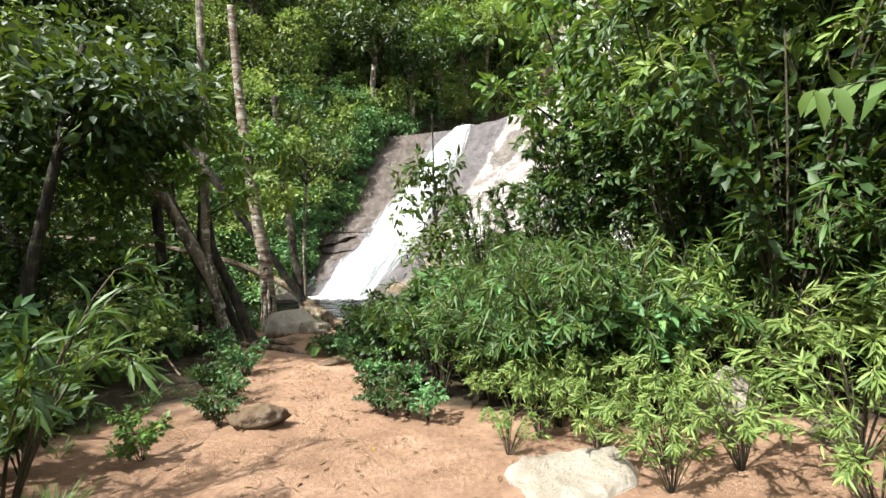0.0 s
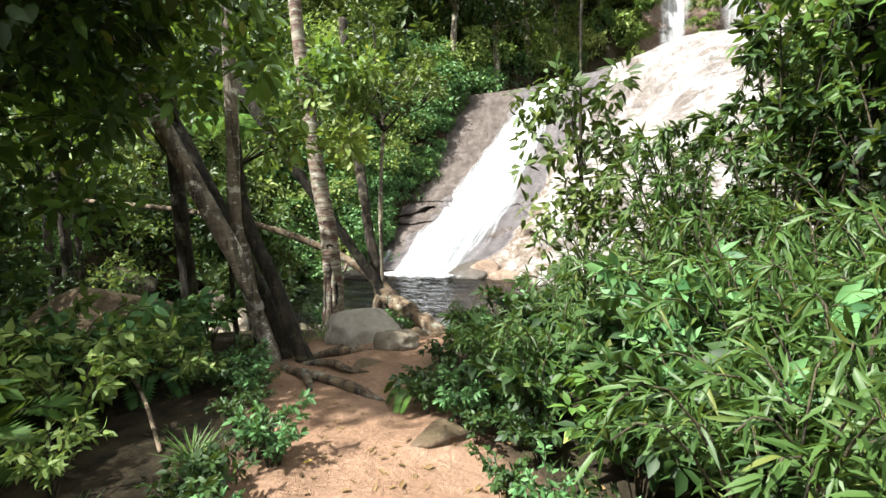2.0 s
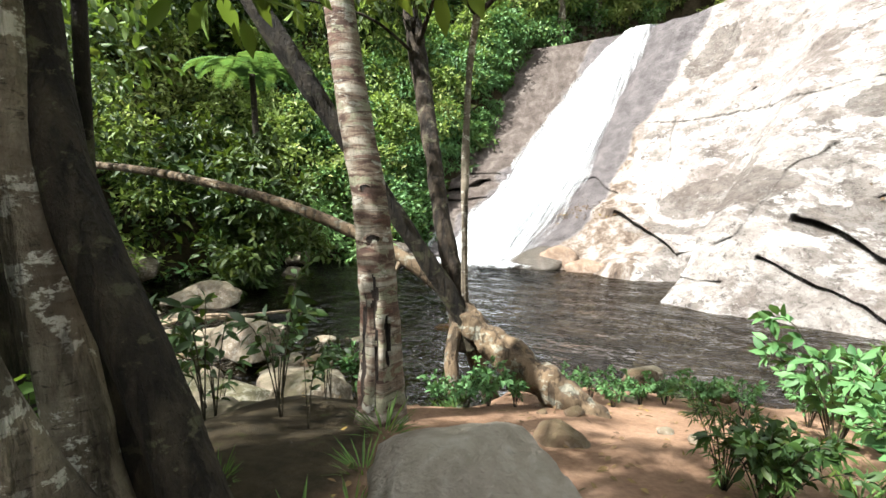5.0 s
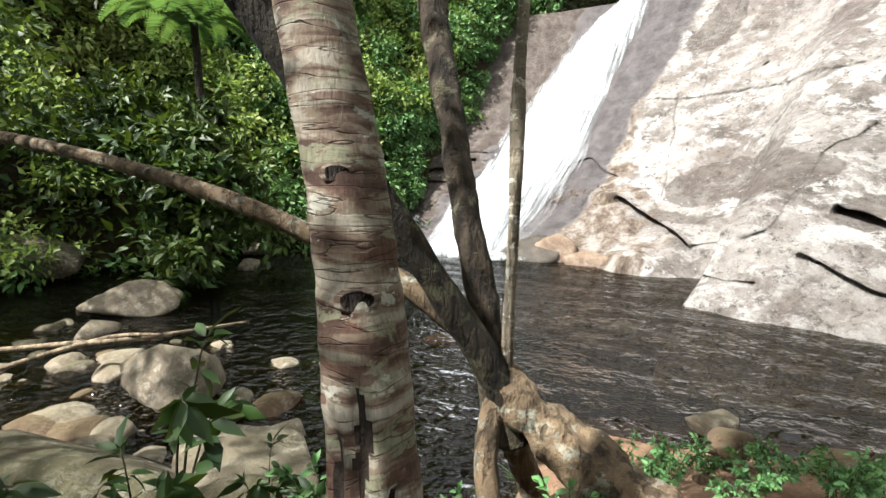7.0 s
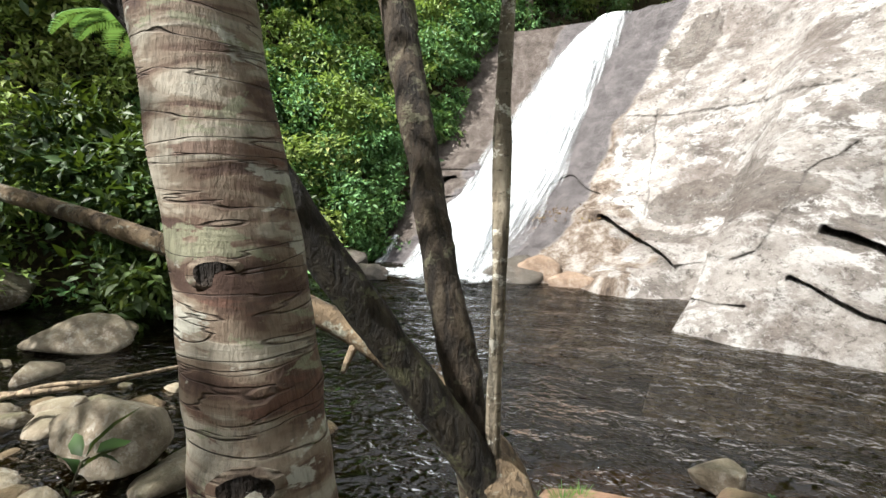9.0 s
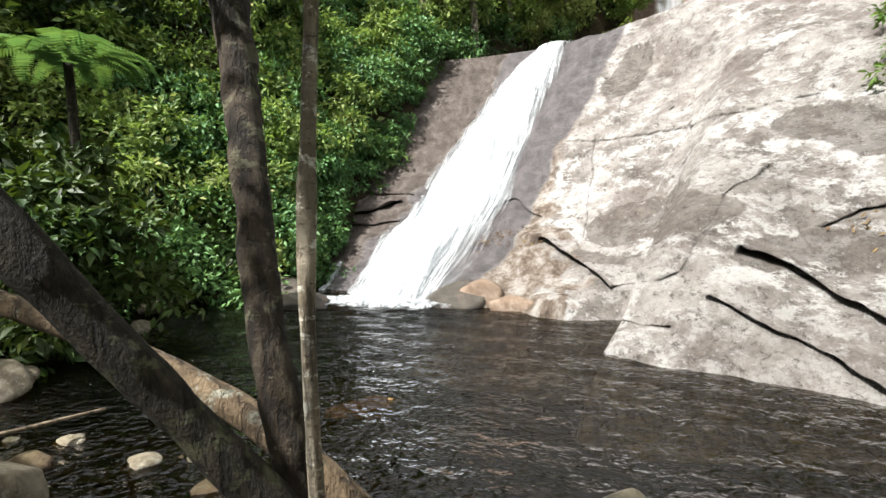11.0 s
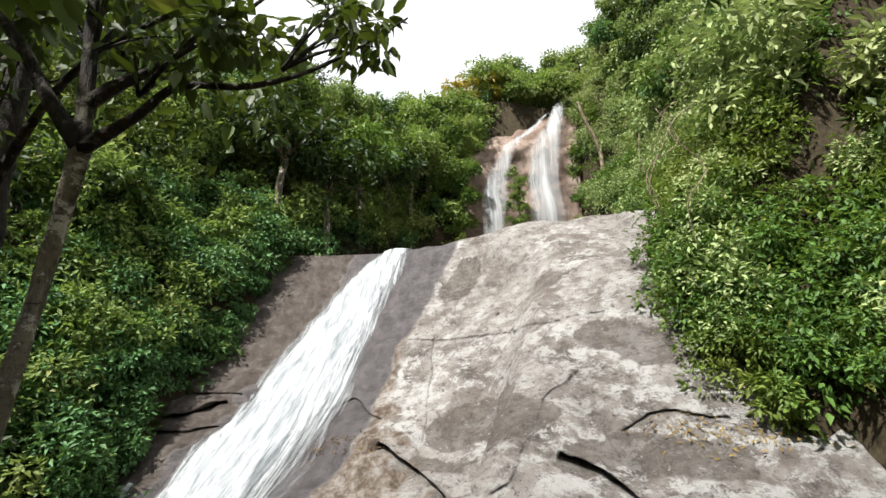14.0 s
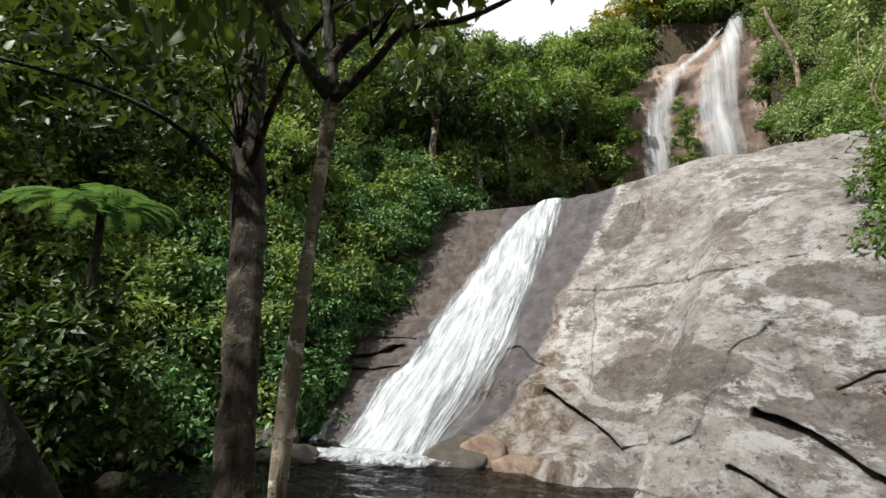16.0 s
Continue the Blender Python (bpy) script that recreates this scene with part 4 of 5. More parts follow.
def banded_trunk():
    V, F = tube(BAND, 260, 56, 0.03, 1, 0.1)
    C = spline(BAND, 260)
    ring = np.array([0.035 * (vnoise(np.array([[z * 9.0, 0, 0]]))[0] - 0.5) + 0.012 * math.sin(z * 38 + 3 * math.sin(z * 5)) for z in C[:, 2]])
    n = 260 * 56
    axis = np.repeat(C[:, :3], 56, 0)
    V[:n] = axis + (V[:n] - axis) * (1 + np.repeat(ring, 56))[:, None]
    # rotten splits in the lower trunk, their inner shade painted with a dark material
    ang = np.arctan2(V[:n, 1] - axis[:, 1], V[:n, 0] - axis[:, 0])
    z = axis[:, 2]
    rag = fbm(np.stack([ang * 3, z * 7, z * 0], 1), 3)
    dip = np.zeros(n)
    for at, wide, lo, hi in ((-1.45, 0.16, 1.25, 2.2), (-2.25, 0.26, 1.3, 2.12), (-0.75, 0.12, 1.5, 1.95)):
        dip = np.maximum(dip, np.exp(-((ang - at + 0.5 * rag) / wide) ** 2) * sstep(hi, hi - 0.12, z + 0.3 * rag) * sstep(lo, lo + 0.15, z + 0.3 * rag))
    V[:n] = axis + (V[:n] - axis) * (1 - 0.3 * dip)[:, None]
    me = mesh_np("trunk", V, F, BARK_BAND)
    me.materials.append(HOLLOW_SHADE)
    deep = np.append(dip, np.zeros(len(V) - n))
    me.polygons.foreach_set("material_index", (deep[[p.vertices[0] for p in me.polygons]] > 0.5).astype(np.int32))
    return me


put("trunk", banded_trunk(), banded)
knot(-2.2, 6.232, 2.414, .038, banded, 22)
knot(-2.285, 6.305, 2.757, .028, banded, 22)

multi = thing("tree", pose(0, 0, 0), "brown tree of three stems splitting just above a thick root", "tree")
trunk_part("leaning_stem", [(-1.85, 7.6, 1.2, .12), (-1.97, 7.56, 1.6, .095), (-2.28, 7.36, 2.2, .08), (-2.58, 7.16, 2.75, .08), (-2.92, 6.98, 3.35, .085), (-3.3, 6.8, 4.0, .09), (-4.1, 6.5, 5.4, .08)], BARK_DARK, multi, 80, 18, 0.11, 2)
trunk_part("main_stem", [(-1.92, 7.6, 1.2, .12), (-1.98, 7.62, 1.6, .09), (-2.07, 7.68, 2.05, .086), (-2.18, 7.75, 2.48, .082), (-2.34, 7.98, 3.1, .09), (-2.53, 8.25, 3.8, .1), (-2.72, 8.45, 4.7, .095), (-2.95, 8.7, 6.5, .08)], BARK_STEM, multi, 160, 22, 0.14, 3)
trunk_part("thin_stem", [(-1.88, 7.6, 1.3, .045), (-1.9, 7.58, 1.8, .035), (-1.885, 7.52, 2.5, .03), (-1.89, 7.56, 2.97, .04), (-1.895, 7.62, 3.3, .03), (-1.87, 7.64, 3.8, .031), (-1.77, 7.5, 4.22, .034)], BARK_PALE, multi, 70, 12, 0.08, 4)
for rows in ([(-1.77, 7.5, 4.2, .035), (-1.9, 7.5, 4.37, .026), (-2.07, 7.5, 4.63, .022), (-2.35, 7.5, 4.95, .015)],
             [(-1.77, 7.5, 4.2, .03), (-1.81, 7.5, 4.56, .025), (-1.85, 7.5, 4.9, .02), (-1.9, 7.5, 5.9, .015)],
             [(-1.77, 7.5, 4.2, .03), (-1.58, 7.42, 4.3, .018), (-1.45, 7.4, 4.43, .015), (-1.22, 7.4, 4.46, .012), (-1.0, 7.4, 4.56, .009), (-.78, 7.4, 4.73, .006), (-.62, 7.4, 4.88, .004)],
             [(-1.8, 7.5, 4.36, .03), (-1.7, 7.5, 4.47, .024), (-1.6, 7.5, 4.55, .016), (-1.35, 7.45, 4.75, .01), (-1.1, 7.4, 5.0, .005)],
             [(-2.6, 8.3, 4.2, .03), (-2.2, 8.0, 4.75, .018), (-1.7, 7.7, 4.95, .012), (-1.2, 7.5, 5.0, .006)],
             [(-2.6, 8.3, 4.1, .02), (-2.95, 7.9, 4.4, .014), (-3.5, 7.5, 4.5, .01), (-4.1, 7.2, 4.45, .005)]):
    trunk_part("branch", rows, BARK_STEM, multi, 24, 8, 0.06, len(rows))
trunk_part("root", [(-2.02, 7.62, 1.62, .11), (-1.7, 7.56, 1.34, .16), (-1.25, 7.45, 1.08, .16), (-.85, 7.35, .88, .15), (-.58, 7.26, .7, .13), (-.35, 7.15, .5, .06)], BARK_BROWN, multi, 110, 26, 0.3, 5, label="thick bare brown root running down the bank")
trunk_part("root", [(-1.9, 7.6, 1.5, .09), (-1.85, 7.7, 1.15, .08), (-1.75, 7.8, .8, .09), (-1.6, 7.9, .4, .07)], BARK_BROWN, multi, 30, 12, 0.12, 6)
trunk_part("root", [(-1.95, 7.58, 1.5, .07), (-1.98, 7.4, 1.2, .07), (-1.9, 7.2, .85, .05)], BARK_BROWN, multi, 24, 12, 0.12, 7)

log = thing("fallen_log", pose(0, 0, 0), "long bleached fallen trunk leaning across the stream", "log")
trunk_part("trunk", [(-1.75, 8.3, .9, .1), (-1.95, 8.2, 1.3, .1), (-2.5, 8.18, 1.8, .09), (-3.3, 8.15, 2.21, .075), (-4.5, 8.1, 2.62, .06), (-6.5, 8.35, 2.95, .055), (-9.5, 9.3, 3.15, .055), (-13, 10.8, 3.4, .05)], BARK_BROWN, log, 110, 14, 0.07, 8)
trunk_part("stub", [(-2.75, 8.15, 1.98, .03), (-2.8, 8.1, 1.85, .024), (-2.83, 8.07, 1.76, .015)], BARK_LOG, log, 8, 8)

left = thing("tree", pose(0, 0, 0), "cluster of pale and dark leaning stems beside the path", "tree")
trunk_part("upright_stem", [(-1.74, 4.1, 1.2, .1), (-1.86, 4.15, 1.55, .085), (-2.06, 4.2, 2.05, .075), (-2.15, 4.21, 2.6, .07), (-2.2, 4.2, 3.1, .066), (-2.17, 4.2, 3.9, .062), (-2.2, 4.3, 7, .05)], BARK_PALE, left, 80, 16, 0.06, 9, 0.1)
trunk_part("leaning_stem", [(-1.9, 4.08, 2.0, .05), (-1.95, 3.98, 2.25, .065), (-2.01, 3.9, 2.55, .08), (-2.12, 3.85, 2.82, .085), (-2.34, 3.85, 3.2, .085), (-2.63, 3.85, 3.72, .08), (-2.95, 3.85, 4.2, .075), (-3.6, 3.8, 5.6, .06)], BARK_PALE, left, 70, 16, 0.05, 10)
trunk_part("dark_stem", [(-1.75, 4.3, 1.3, .1), (-2.0, 4.33, 2.0, .09), (-2.34, 4.35, 2.6, .1), (-2.75, 4.35, 3.43, .095), (-3.15, 4.35, 4.2, .09), (-3.9, 4.4, 5.8, .07)], BARK_DARK, left, 60, 16, 0.08, 11, label="dark mossy stem")
trunk_part("mossy_stem", [(-1.45, 4.25, 1.25, .09), (-1.6, 4.22, 1.65, .075), (-1.82, 4.22, 2.25, .07), (-2.06, 4.24, 2.76, .065), (-2.2, 4.3, 3.3, .05), (-2.3, 4.4, 4.5, .035)], BARK_DARK, left, 50, 14, 0.08, 12, label="mossy stem")
trunk_part("thin_stem", [(-2.62, 4.7, 1.0, .035), (-2.66, 4.7, 2.2, .03), (-2.6, 4.7, 3.2, .025), (-2.55, 4.8, 5, .02)], BARK_DARK, left, 30, 10, 0.06, 13)
trunk_part("thin_stem", [(-2.2, 4.5, 1.1, .03), (-2.3, 4.5, 2.0, .025), (-2.45, 4.5, 3.0, .02)], BARK_DARK, left, 20, 10, 0.06, 14)
for rows in ([(-1.72, 4.1, 1.42, .06), (-1.45, 3.9, 1.46, .05), (-1.1, 3.75, 1.49, .045), (-.75, 3.6, 1.48, .05), (-.4, 3.42, 1.44, .03)],
             [(-1.35, 3.88, 1.48, .04), (-1.15, 3.62, 1.47, .03), (-.98, 3.3, 1.44, .012)],
             [(-1.6, 4.2, 1.45, .04), (-1.3, 4.4, 1.49, .045), (-1.0, 4.55, 1.48, .035), (-.75, 4.5, 1.42, .02)],
             [(-1.62, 4.25, 1.44, .03), (-1.35, 4.75, 1.45, .022), (-1.2, 5.2, 1.4, .02)],
             [(-1.5, 4.15, 1.44, .03), (-1.2, 4.12, 1.49, .036), (-.95, 4.0, 1.48, .03), (-.7, 4.05, 1.43, .012)],
             [(-1.7, 4.0, 1.42, .04), (-1.6, 3.5, 1.44, .025), (-1.55, 3.1, 1.43, .014)]):
    trunk_part("root", rows, BARK_BROWN, left, 30, 8, 0.12, len(rows), label="bare root crossing the path")

dark_post = thing("tree", pose(0, 0, 0), "dark upright trunk standing by the stream", "tree")
trunk_part("trunk", [(-3.25, 4.7, .8, .11), (-3.22, 4.7, 1.5, .09), (-3.2, 4.65, 2.3, .085), (-3.3, 4.7, 3.5, .08), (-3.5, 4.9, 6, .06)], BARK_DARK, dark_post, 40, 14, 0.07, 15)

sapling = thing("sapling", pose(0, 0, 0), "slim dark sapling with drooping leaves in front of the rock", "tree")
trunk_part("trunk", [(1.3, 5.75, 1.1, .03), (1.29, 5.75, 2.5, .024), (1.24, 5.75, 3.0, .022), (1.21, 5.75, 3.8, .018), (1.2, 5.75, 5.2, .01)], BARK_DARK, sapling, 30, 8, 0.05, 16)


def pole(rows, label, mat=BARK_DARK, name="driftwood_pole"):
    V, F = tube(rows, 26, 10, 0.1, 3)
    put(name, mesh_np(name, V, F, mat), label=label, category="driftwood")


pole([(-8.4, 9.05, .42, .03), (-7.6, 9.4, .46, .035), (-6.9, 9.8, .45, .035), (-6.3, 11.2, .25, .02)], "pale bare stick lying across the stones", BARK_LOG, "stick")
pole([(-8.0, 8.9, .3, .03), (-7.2, 9.6, .5, .03), (-6.6, 9.9, .5, .02)], "pale bare stick lying across the stones", BARK_LOG, "stick")
pole([(-1.5, 2.4, 1.5, .012), (-2.2, 2.9, 1.72, .012), (-2.9, 3.1, 1.65, .01)], "thin bare stick among the ferns", BARK_LOG, "stick")
pole([(17.2, 37.5, 26.4, .12), (17.8, 37.5, 24.6, .14), (18.8, 37.5, 22.2, .17), (19.0, 37.6, 20, .2)], "pale bare leaning trunk beside the upper fall", BARK_LOG, "dead_trunk")
stone(-2.75, 3.55, 1.2, .55, .4, .25, 15, STONE, "grey slab among the ferns", 41, "boulder")
stone(-3.15, 6.15, .85, .75, .5, .32, 15, STONE_MOSS, "grey slab on the steep bank", 42, "boulder")
stone(-4.1, 6.5, .5, .95, .6, .4, -20, STONE, "grey slab on the steep bank", 43, "boulder")
stone(-.95, 6.2, 1.12, .3, .24, .2, 35, STONE_BROWN, "brown stone beside the root", 44)
for i in range(26):
    x, y = g.uniform(-1.2, 3.2), g.uniform(6.4, 9.6)
    r = g.uniform(.03, .1)
    stone(x, y, gz(x, y) + r * .15, r * 1.3, r, r * .7, g.uniform(0, 180), (STONE, STONE_BROWN)[i % 2], "small stone on the earthy shore", 200 + i, group="small stones on the shore", sub=2)


# ---- foliage ----
def clump_leaves(C, R, per, size, aspect=0.45, up=0.35, shell=0.55):
    """Leaf places, directions and faces for clumps at C of radius R."""
    n = len(C)
    idx = np.repeat(np.arange(n), per)
    d = rand_dir(len(idx), up)
    r = R[idx] * (shell + (1 - shell) * rng.random(len(idx)) ** 0.5) * (0.85 + 0.6 * rng.random(len(idx)) ** 3)
    P = C[idx] + d * r[:, None] * np.array([1, 1, 0.8])
    D = unit(d + 0.8 * rng.normal(size=d.shape) * 0.7 + np.array([0, 0, -0.35]))
    N = unit(d * 0.8 + np.array([0, 0, 0.7]) + 0.45 * rng.normal(size=d.shape))
    L = size * (0.6 + 0.8 * rng.random(len(idx)))
    return P, D, N, L, L * aspect


def hill_points(n, box, side, lo, hi):
    """Places on a hillside within lo to hi metres of its foot."""
    out = []
    while sum(len(o) for o in out) < n:
        x, y = rng.uniform(box[0], box[1], 4000), rng.uniform(box[2], box[3], 4000)
        d, _ = polyline_side(x, y, LEFT_FOOT if side > 0 else RIGHT_FOOT)
        d = d * side
        k = (d > lo) & (d < hi) & (rng.random(4000) < 1.15 - d / hi)
        out.append(np.stack([x[k], y[k]], 1))
    q = np.vstack(out)[:n]
    return np.column_stack([q, ground_z(q[:, 0], q[:, 1])])


def woods(name, pts, rlo, rhi, per, size, mat, label, lift=0.3, aspect=0.45):
    R = rng.uniform(rlo, rhi, len(pts))
    C = pts + np.array([0, 0, 1]) * (R * lift * rng.uniform(0.2, 1.8, len(pts)))[:, None]
    P, D, N, L, W = clump_leaves(C, R, per, size, aspect)
    put(name, leaf_mesh(name, P, D, N, L, W, mat), label=label, category="vegetation", kind="stuff")


def bushy(name, pts, rlo, rhi, per, size, mat, label, lift=0.5, clumps=9, aspect=0.45):
    """Bushes at pts, each a dome of leaf clumps, so that dark gaps stay between and under them."""
    R = rng.uniform(rlo, rhi, len(pts))
    top = pts + np.array([0, 0, 1]) * (R * lift)[:, None]
    idx = np.repeat(np.arange(len(pts)), clumps)
    d = rand_dir(len(idx), 0.5)
    C = top[idx] + d * R[idx][:, None] * np.array([0.8, 0.8, 0.75]) * rng.uniform(.6, 1.1, len(idx))[:, None]
    P, D, N, L, W = clump_leaves(C, R[idx] * rng.uniform(.28, .46, len(idx)), per, size, aspect, 0.45)
    put(name, leaf_mesh(name, P, D, N, L, W, mat), label=label, category="vegetation", kind="stuff")


LB = (-34, 12, -6, 56)
# leaf colour darkened to give the shade between the shrubs
woods("hillside_undergrowth", hill_points(1500, LB, 1, -0.7, 26), .5, 1.1, 55, .34, LEAF_DARK, "undergrowth on the steep bank with shade painted into its leaves", 0.2)
bushy("hillside_shrubs", hill_points(200, LB, 1, -0.6, 9), .6, 1.5, 56, .2, LEAF_BLUE, "cool green shrubs covering the steep bank")
bushy("hillside_shrubs", hill_points(150, LB, 1, -0.3, 12), .7, 1.7, 60, .2, LEAF_PALE, "light green shrubs covering the steep bank", 0.7)
bushy("hillside_shrubs", hill_points(85, (-12, -3, 14, 30), 1, -0.5, 6), .7, 1.4, 60, .2, LEAF_BLUE, "bright green shrubs above the fall's edge", 0.7)
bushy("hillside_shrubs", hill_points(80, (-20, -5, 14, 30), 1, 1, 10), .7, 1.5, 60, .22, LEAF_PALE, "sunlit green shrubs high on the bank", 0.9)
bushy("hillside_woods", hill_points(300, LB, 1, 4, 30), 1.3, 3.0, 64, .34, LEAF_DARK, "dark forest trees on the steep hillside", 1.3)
bushy("hillside_woods", hill_points(130, LB, 1, 4, 32), 1.0, 2.2, 80, .26, LEAF_PALE, "light green tree tops on the steep hillside", 1.6)
bushy("hillside_woods", hill_points(130, (-6, 12, 31, 56), 1, 0, 22), 1.0, 2.2, 80, .28, LEAF_PALE, "light green trees beside the upper fall", 1.2)
RB = (7, 40, 2, 56)
woods("hillside_undergrowth", hill_points(1900, RB, -1, -0.7, 24), .5, 1.1, 60, .26, LEAF, "green undergrowth on the steep bank", 0.2)
bushy("hillside_shrubs", hill_points(260, RB, -1, -0.3, 9), .6, 1.4, 80, .165, LEAF, "sunlit shrubs and vines covering the steep bank")
bushy("hillside_shrubs", hill_points(300, RB, -1, -.2, 13), .7, 1.6, 80, .17, LEAF_SUNLIT, "pale sunlit shrubs covering the steep bank", 0.7)
bushy("hillside_woods", hill_points(230, RB, -1, 3, 28), 1.2, 2.6, 60, .36, LEAF_SUNLIT, "sunlit forest on the steep hillside", 1.3)
bushy("hillside_woods", hill_points(90, RB, -1, 4, 28), 1.2, 2.6, 60, .36, LEAF_DARK, "dark trees on the steep hillside", 1.3)
bushy("hillside_shrubs", hill_points(80, (7.4, 14, 11, 21), -1, -.3, 4), .6, 1.2, 80, .16, LEAF, "green shrubs overhanging the rock's edge", 0.4)
bushy("hillside_shrubs", hill_points(60, (-9, -3.6, 19.5, 31), 1, -.7, 1.0), .45, .85, 70, .16, LEAF_BLUE, "cool green ferns and shrubs overhanging the wet rock", 0.4)
edge = np.array([(7.2, 40.6, 13), (8.0, 40.6, 15.5), (7.4, 41, 18), (8.2, 40.8, 20.5), (8.6, 41.2, 23), (9.4, 41.8, 25.5), (6.4, 40, 16), (6.2, 40, 20), (19.6, 40.4, 14), (19.4, 40.2, 17), (20, 40.4, 20), (19.8, 40.6, 23), (20.4, 41, 26), (18.6, 39.4, 13)])
bushy("wall_shrubs", edge, .9, 1.7, 60, .3, LEAF_PALE, "shrubs clinging beside the upper fall", 0.2)
rim = np.vstack([np.column_stack([rng.uniform(18.0, 19.6, 14), rng.uniform(39.6, 40.4, 14), rng.uniform(12, 26, 14)]), np.column_stack([rng.uniform(6.8, 8.6, 10), rng.uniform(39.6, 40.4, 10), rng.uniform(12, 24, 10)])])
bushy("wall_shrubs", rim, .5, 1.1, 60, .24, LEAF, "green shrubs clinging beside the upper fall", 0.1)
moss = np.column_stack([rng.uniform(11.6, 13.2, 34), np.full(34, 40.6), rng.uniform(11, 21, 34)])
bushy("wall_moss", moss, .3, .6, 40, .2, LEAF_PALE, "yellowish moss and ferns between the upper streams", 0.0, 5)
ridge = np.vstack([np.column_stack([rng.uniform(-12, 36, 110), rng.uniform(45, 66, 110)]), np.column_stack([rng.uniform(3, 22, 60), rng.uniform(44.3, 47, 60)])])
bushy("ridge_woods", np.column_stack([ridge, ground_z(ridge[:, 0], ridge[:, 1])]), 1.2, 2.6, 60, .38, LEAF_PALE, "distant trees along the ridge", 1.0)


def tree_crown(cx, cy, cz, rx, ry, rz, clumps, per, size, mat, name="crown", fine=False):
    d = rand_dir(clumps)
    C = np.array([cx, cy, cz]) + d * np.array([rx, ry, rz]) * (rng.random(clumps) ** 0.45)[:, None]
    R = rng.uniform(0.18, 0.34, clumps) * (rx + ry) * 0.5
    P, D, N, L, W = clump_leaves(C, R, per, size, 0.42, 0.15)
    return leaf_mesh(name, P, D, N, L, W, mat, fine), C


def branch_set(base, tips, r):
    b = np.array(base)
    return [[(*b, r), *[(*(b + (t - b) * k + np.array([0, 0, 0.12 * math.sin(k * 3.1) * np.linalg.norm(t - b)])), r * (1 - k * 0.8)) for k in (0.35, 0.7, 1.0)]] for t in tips]


def hill_tree(mat, h, r, seed, per=70, label="tall forest tree with a rounded crown on the hillside"):
    t = thing("tree", pose(0, 0, 0), label, "tree", "forest trees")
    trunk_part("trunk", [(0, 0, -1, .2), (.1, 0, h * .3, .16), (-.1, .1, h * .65, .12), (.05, 0, h * .95, .06)], BARK_PALE, t, 16, 8, 0.06, seed)
    me, C = tree_crown(0, 0, h * .82, r, r, r * .7, 26, per, .34, mat)
    put("crown", me, t)
    put("limb", tubes("limb", branch_set((0, 0, h * .55), C[:9], .07), BARK_BROWN, 8, 5), t, kind="stuff")
    return t


protos = [hill_tree(LEAF, 6.5, 2.2, 1), hill_tree(LEAF_PALE, 7.5, 2.0, 2), hill_tree(LEAF_DARK, 6, 2.4, 3), hill_tree(LEAF_BLUE, 5, 1.8, 4)]
spots = [tuple(p) for p in hill_points(30, (-26, 10, 14, 54), 1, 6, 26)] + [tuple(p) for p in hill_points(26, (12, 36, 14, 56), -1, 3, 22)]
spots += [(x, y, gz(x, y)) for x, y in zip(rng.uniform(4, 26, 14), rng.uniform(46, 62, 14))]
for i, (x, y, z) in enumerate(spots):
    at = pose(x, y, z - .3, 0, 0, rng.uniform(0, 360))
    if i < len(protos):
        protos[i].matrix_basis = at
    else:
        copy_thing(protos[i % 4], at)
for i, (x, y, size) in enumerate([(-2.5, 32, 1.25), (-.5, 35, 1.3), (1.5, 37.5, 1.3), (3.5, 40, 1.2), (5.2, 42, 1.1), (-5, 31, 1.3)]):
    copy_thing(protos[(2, 0, 2, 1, 0, 2)[i]], pose(x, y, gz(x, y) - .4, 0, 0, 50 * i) @ Matrix.Scale(size, 4))
gold = hill_tree(LEAF_YELLOW, 5, 1.9, 6, label="tree in bright yellow flower on the ridge")
gold.matrix_basis = pose(12.2, 46.0, 28.6)
gold2 = copy_thing(gold, pose(8.9, 45.8, 27.6))


